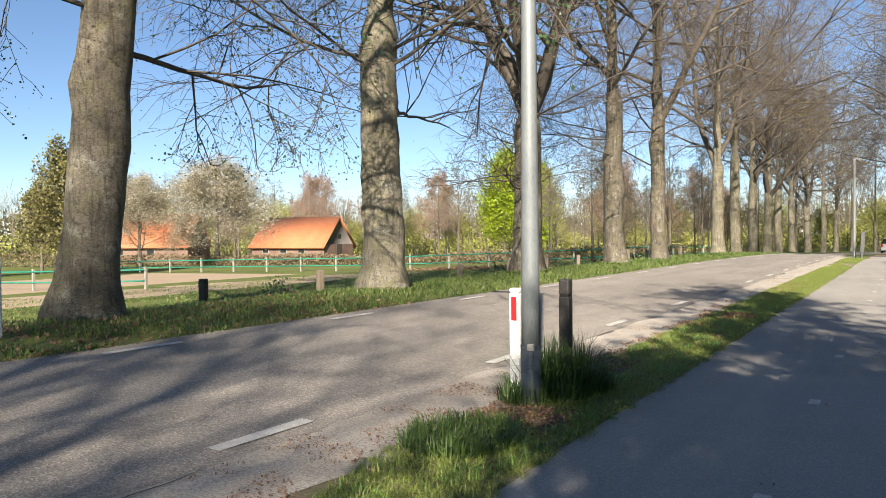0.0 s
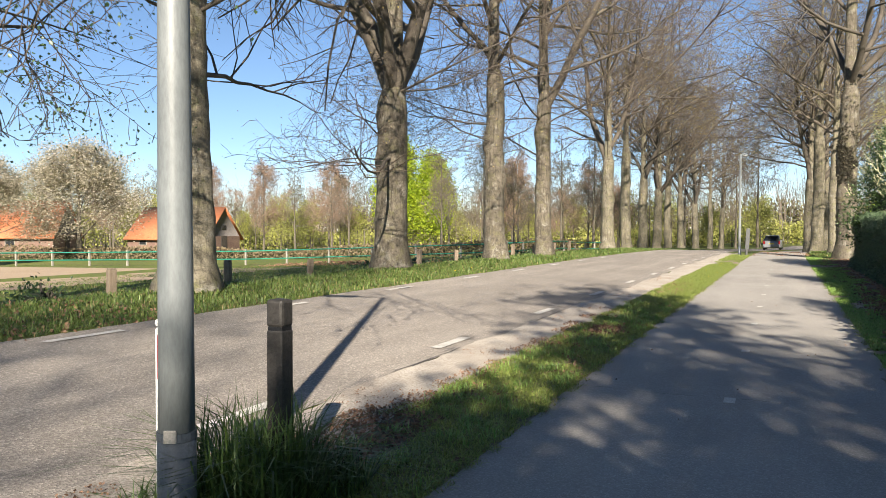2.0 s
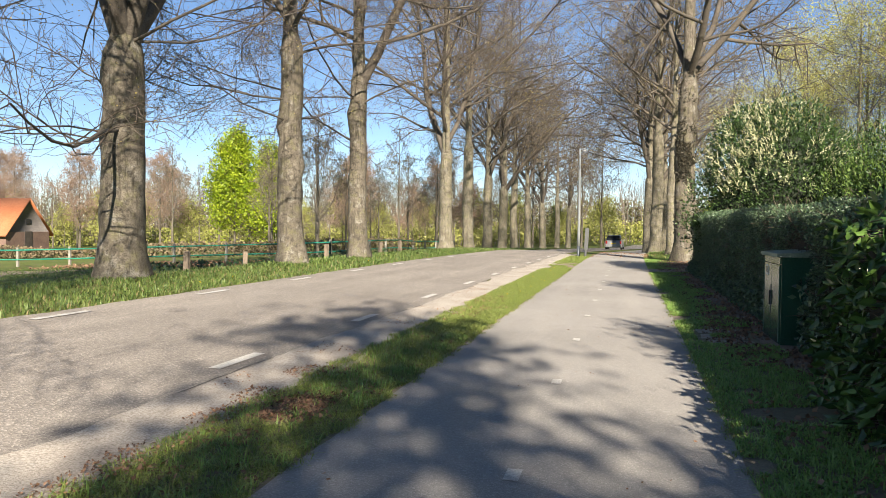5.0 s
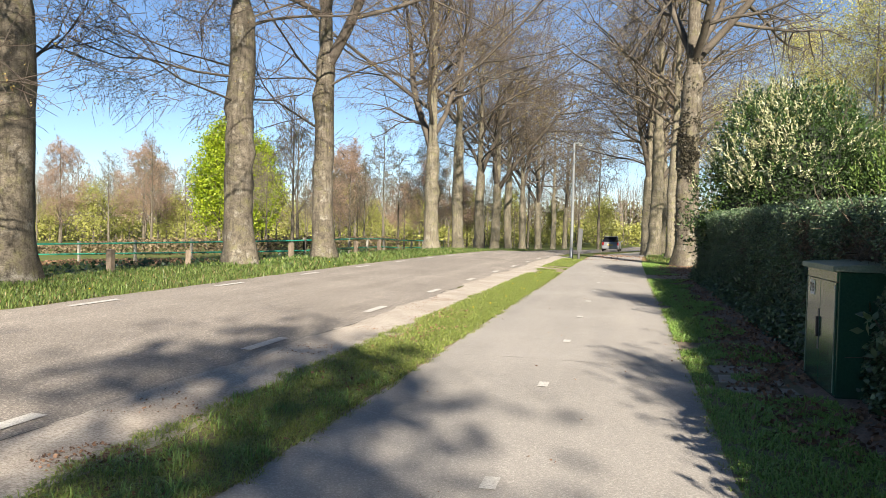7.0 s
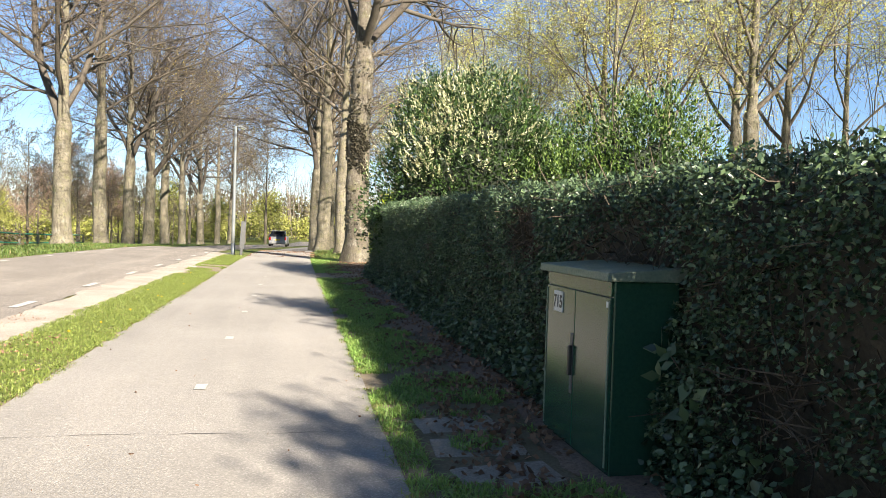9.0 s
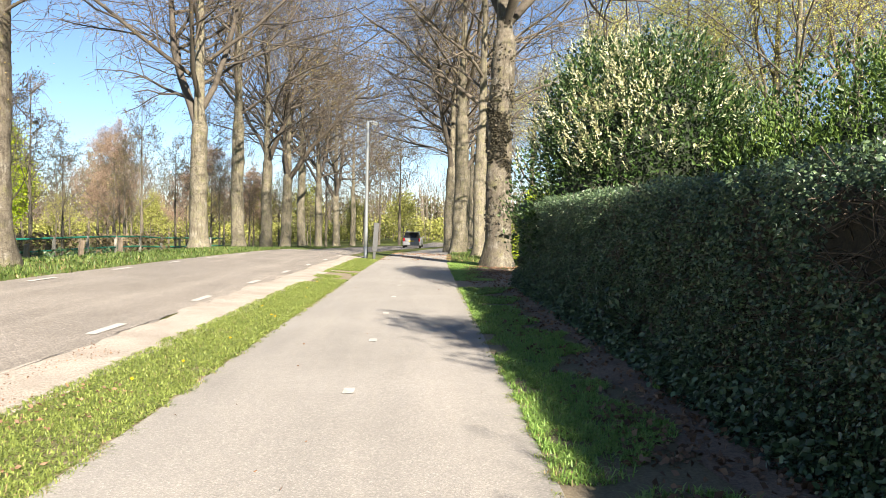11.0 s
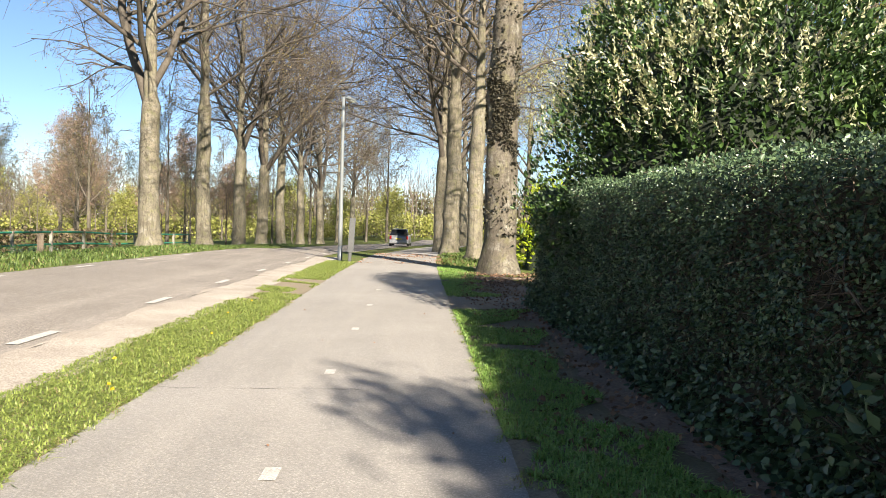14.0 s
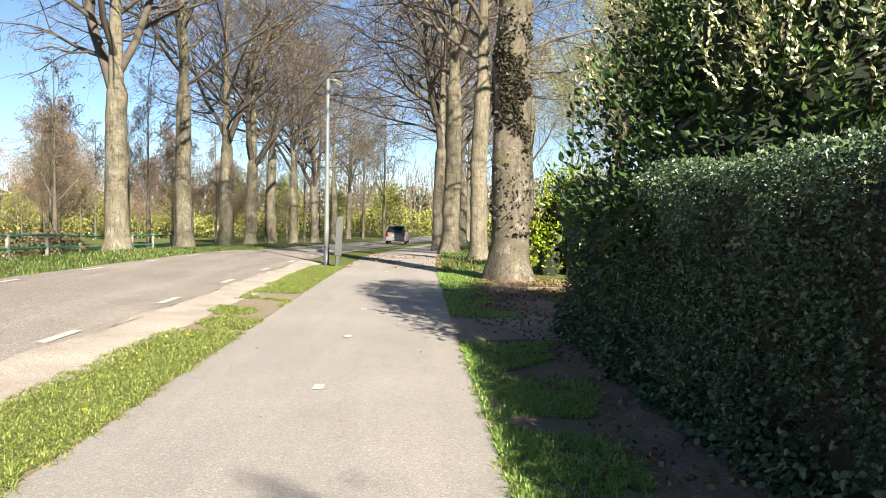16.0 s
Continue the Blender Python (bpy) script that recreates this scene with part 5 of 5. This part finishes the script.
litter(2600, 1.9, 3.0, 14.5, 22, 0.06, "dry brown leaves on the soil below the hedge", 110, lambda u, y: patchy(u, y, 1.4, -0.1, 31))
litter(1500, -2.45, -1.65, 1.95, 2.95, 0.03, "dry brown scraps on bare earth beside the lamp post", 111)
litter(1500, -2.7, -1.98, 4.1, 5.6, 0.035, "dark brown leaf litter beside the bollard", 117)
litter(5000, -2.85, -2.3, 3.6, 13, 0.026, "dark leaf crumbs along the verge edge", 120, lambda u, y: patchy(u, y, 1.6, -0.1 + 1.0 * smooth(-2.5, -2.85, u), 21))
litter(1500, -2.4, -1.6, 8.2, 13, 0.04, "dry brown leaves in the verge grass", 121, lambda u, y: patchy(u, y, 1.5, 0.15, 25))
litter(700, -2.2, -1.76, 10.9, 11.75, 0.035, "dry brown leaves in a worn verge patch", 112)
turf("worn_grass", 2600, -2.5, -1.6, 1.9, 3.0, 0.045, "sparse straw grass beside the lamp post", 113, lambda u, y: patchy(u, y, 3.0, 0.0, 6), dry=0.8)
turf("worn_grass", 900, -2.25, -1.7, 10.8, 11.8, 0.045, "sparse straw grass in a worn patch", 114, dry=0.8)
litter(4000, -30, -11, 38, 46, 0.12, "brown leaves gathered along the fence", 106)
litter(1500, -10.5, -7.4, 0, 9, 0.06, "brown leaves under the beech", 107)
litter(500, -1.3, 1.3, 0, 34, 0.03, "small dry leaf scraps on the path", 108, lambda u, y: patchy(u, y, 2.0, 0.3, 2))


def dandelion(u, y, k):
    th = empty("dandelion", *spot(u, y), 40 * k)
    g = Geo()
    g.tube([(0, 0, -0.02), (0.004, 0, 0.05), (0.01, 0.004, 0.085)], [0.003, 0.0026, 0.0026], 5)
    part("stalk", g, M["grass"], th)
    g = Geo()
    rng = np.random.default_rng(k)
    a = rng.uniform(0, 6.28, 60)
    g.leaves(np.tile((0.01, 0.004, 0.085), (60, 1)), 0.017, rng, along=np.stack((np.cos(a), np.sin(a), rng.uniform(0.1, 1.4, 60)), 1), wide=0.2)
    part("flower_head", g, M["yellow"], th, "yellow flower head")
    return tagged(th, "small yellow dandelion in the verge grass", "flower", "dandelions")


M["yellow"] = leafy("dandelion_petals", (0.75, 0.50, 0.01), (0.85, 0.65, 0.02), 0.6, 0.2)
for k, (u, y) in enumerate(((-1.75, 22.8), (-1.9, 21.9), (-1.6, 26.6), (-1.68, 26.75), (-1.62, 29.6), (-1.9, 31.5), (-2.05, 27.8), (-1.7, 24.4), (-8.0, 19.7), (-8.2, 21.4), (-1.95, 33.2), (-8.1, 30.5))):
    dandelion(u, y, k)


def crack(y, u0, u1, seed):
    """A dark seam across the path."""
    rng = np.random.default_rng(seed)
    us = np.linspace(u0, u1, 40)
    w = np.cumsum(rng.normal(size=40)) * 0.012
    g = Geo()
    v = [spot(u, y + a + s * (0.0028 + 0.002 * math.sin(9 * u)), 0.0285) for u, a in zip(us, w) for s in (-1, 1)]
    g.add(v, [(2 * k, 2 * k + 1, 2 * k + 3, 2 * k + 2) for k in range(39)])
    tagged(part("path_seam", g, M["seam"]), "thin dark seam across the cycle path", "path seam", kind="structure")


M["seam"] = surface("dark_seam", (0.09, 0.082, 0.074), (0.15, 0.137, 0.122), 5, 60, rough=0.95)
for k, y in enumerate((7.35, 17.45, 27.0)):
    crack(y, -1.4, 1.37 if k % 2 else 0.6, 200 + k)


def road_joint():
    rng = np.random.default_rng(9)
    ys = np.arange(-4, 49.5, 0.25)
    g = Geo()
    e = np.convolve(rng.normal(size=len(ys) + 6), np.ones(5) / 5, "same")[: len(ys)] * 0.05
    wd = (0.003 + 0.006 * np.abs(rng.normal(size=len(ys)))) * np.array([1.0 if noise.noise(Vector((y * 0.45, 0, 2))) > 0.05 else 0.12 for y in ys])
    v = [spot(-3.12 + a + s * b, y, 0.0245) for y, a, b in zip(ys, e, wd) for s in (-1, 1)]
    g.add(v, [(2 * k, 2 * k + 1, 2 * k + 3, 2 * k + 2) for k in range(len(ys) - 1)])
    tagged(part("road_joint", g, M["seam"]), "dark broken joint along the asphalt edge", "road joint", kind="structure")


road_joint()


def slab_row():
    th = empty("stepping_slabs", 1.6, 16.3, 0)
    for k, (x, y, a, w, l) in enumerate(((0.42, 0.12, 6, 0.62, 0.42), (0.38, 0.72, -4, 0.62, 0.40), (0.36, 1.32, 3, 0.60, 0.40), (0.5, -0.55, 8, 0.6, 0.4))):
        bm = box(-w / 2, w / 2, -l / 2, l / 2, -0.05, 0.022, 0.008)
        bmesh.ops.transform(bm, matrix=pose(x, y, 0, 1, -1, a), verts=bm.verts)
        part("slab", bm, M["slab"], th)
    return tagged(th, "half-buried concrete paving slabs before the cabinet", "paving")


slab_row()


def side_track():
    g = Geo()
    rng = np.random.default_rng(12)
    us = np.linspace(1.38, 4.4, 14)
    a, b = 33.4 + rng.normal(size=14) * 0.12, 35.7 + rng.normal(size=14) * 0.12
    rows = []
    for f in np.linspace(0, 1, 6):
        rows += [spot(u, p + (q - p) * f, 0.014) for u, p, q in zip(us, a, b)]
    g.add(rows, [(r * 14 + c, r * 14 + c + 1, (r + 1) * 14 + c + 1, (r + 1) * 14 + c) for r in range(5) for c in range(13)])
    tagged(part("side_track", g, M["track"]), "trodden sandy track leaving the path past the hedge", "track", kind="structure")


M["track"] = surface("trodden_sand", (0.26, 0.215, 0.165), (0.33, 0.28, 0.22), 1.5, 50, (0.15, 0.12, 0.09), 0.95, bump_s=0.6)
side_track()
th = empty("timber_edging", 2.3, 40.6, 0)
bm = box(0, 1.75, -0.06, 0.06, -0.1, 0.09, 0.012)
bmesh.ops.rotate(bm, verts=bm.verts, cent=(0, 0, 0), matrix=Euler((0, 0, radians(-4))).to_matrix())
part("beam", bm, M["oldwood"], th)
tagged(th, "weathered timber edging beam before the beech", "edging")


def laurel_sprig(x, y, z, n, size, seed, label):
    rng = np.random.default_rng(seed)
    th = empty("laurel_sprig", x, y, 0)
    g = Geo()
    tips = []
    for k in range(6):
        e = np.array((-0.05 - rng.uniform(0, 0.2), rng.uniform(-0.25, 0.25), z + rng.uniform(-0.25, 0.25)))
        g.tube([(0.12, 0, -0.05), (0.08, e[1] * 0.4, z * 0.6), e], [0.012, 0.008, 0.005], 5)
        tips.append(e)
    part("stem_growth", g, M["limb"], th)["kind"] = "stuff"
    p = np.array([tips[k % 6] for k in range(n)]) + rng.normal(size=(n, 3)) * 0.05
    g = Geo()
    g.leaves(p, size, rng, along=np.tile((-0.6, 0, 0.1), (n, 1)) + rng.normal(size=(n, 3)) * 0.5, wide=0.26, fold=0.06)
    part("foliage", g, M["ivy"], th)
    return tagged(th, label, "shrub")


laurel_sprig(2.98, 15.8, 0.66, 34, 0.12, 7, "broad-leaved laurel shoot growing from the hedge")
laurel_sprig(2.92, 24.0, 0.66, 70, 0.10, 8, "broad-leaved laurel shoot growing from the hedge")
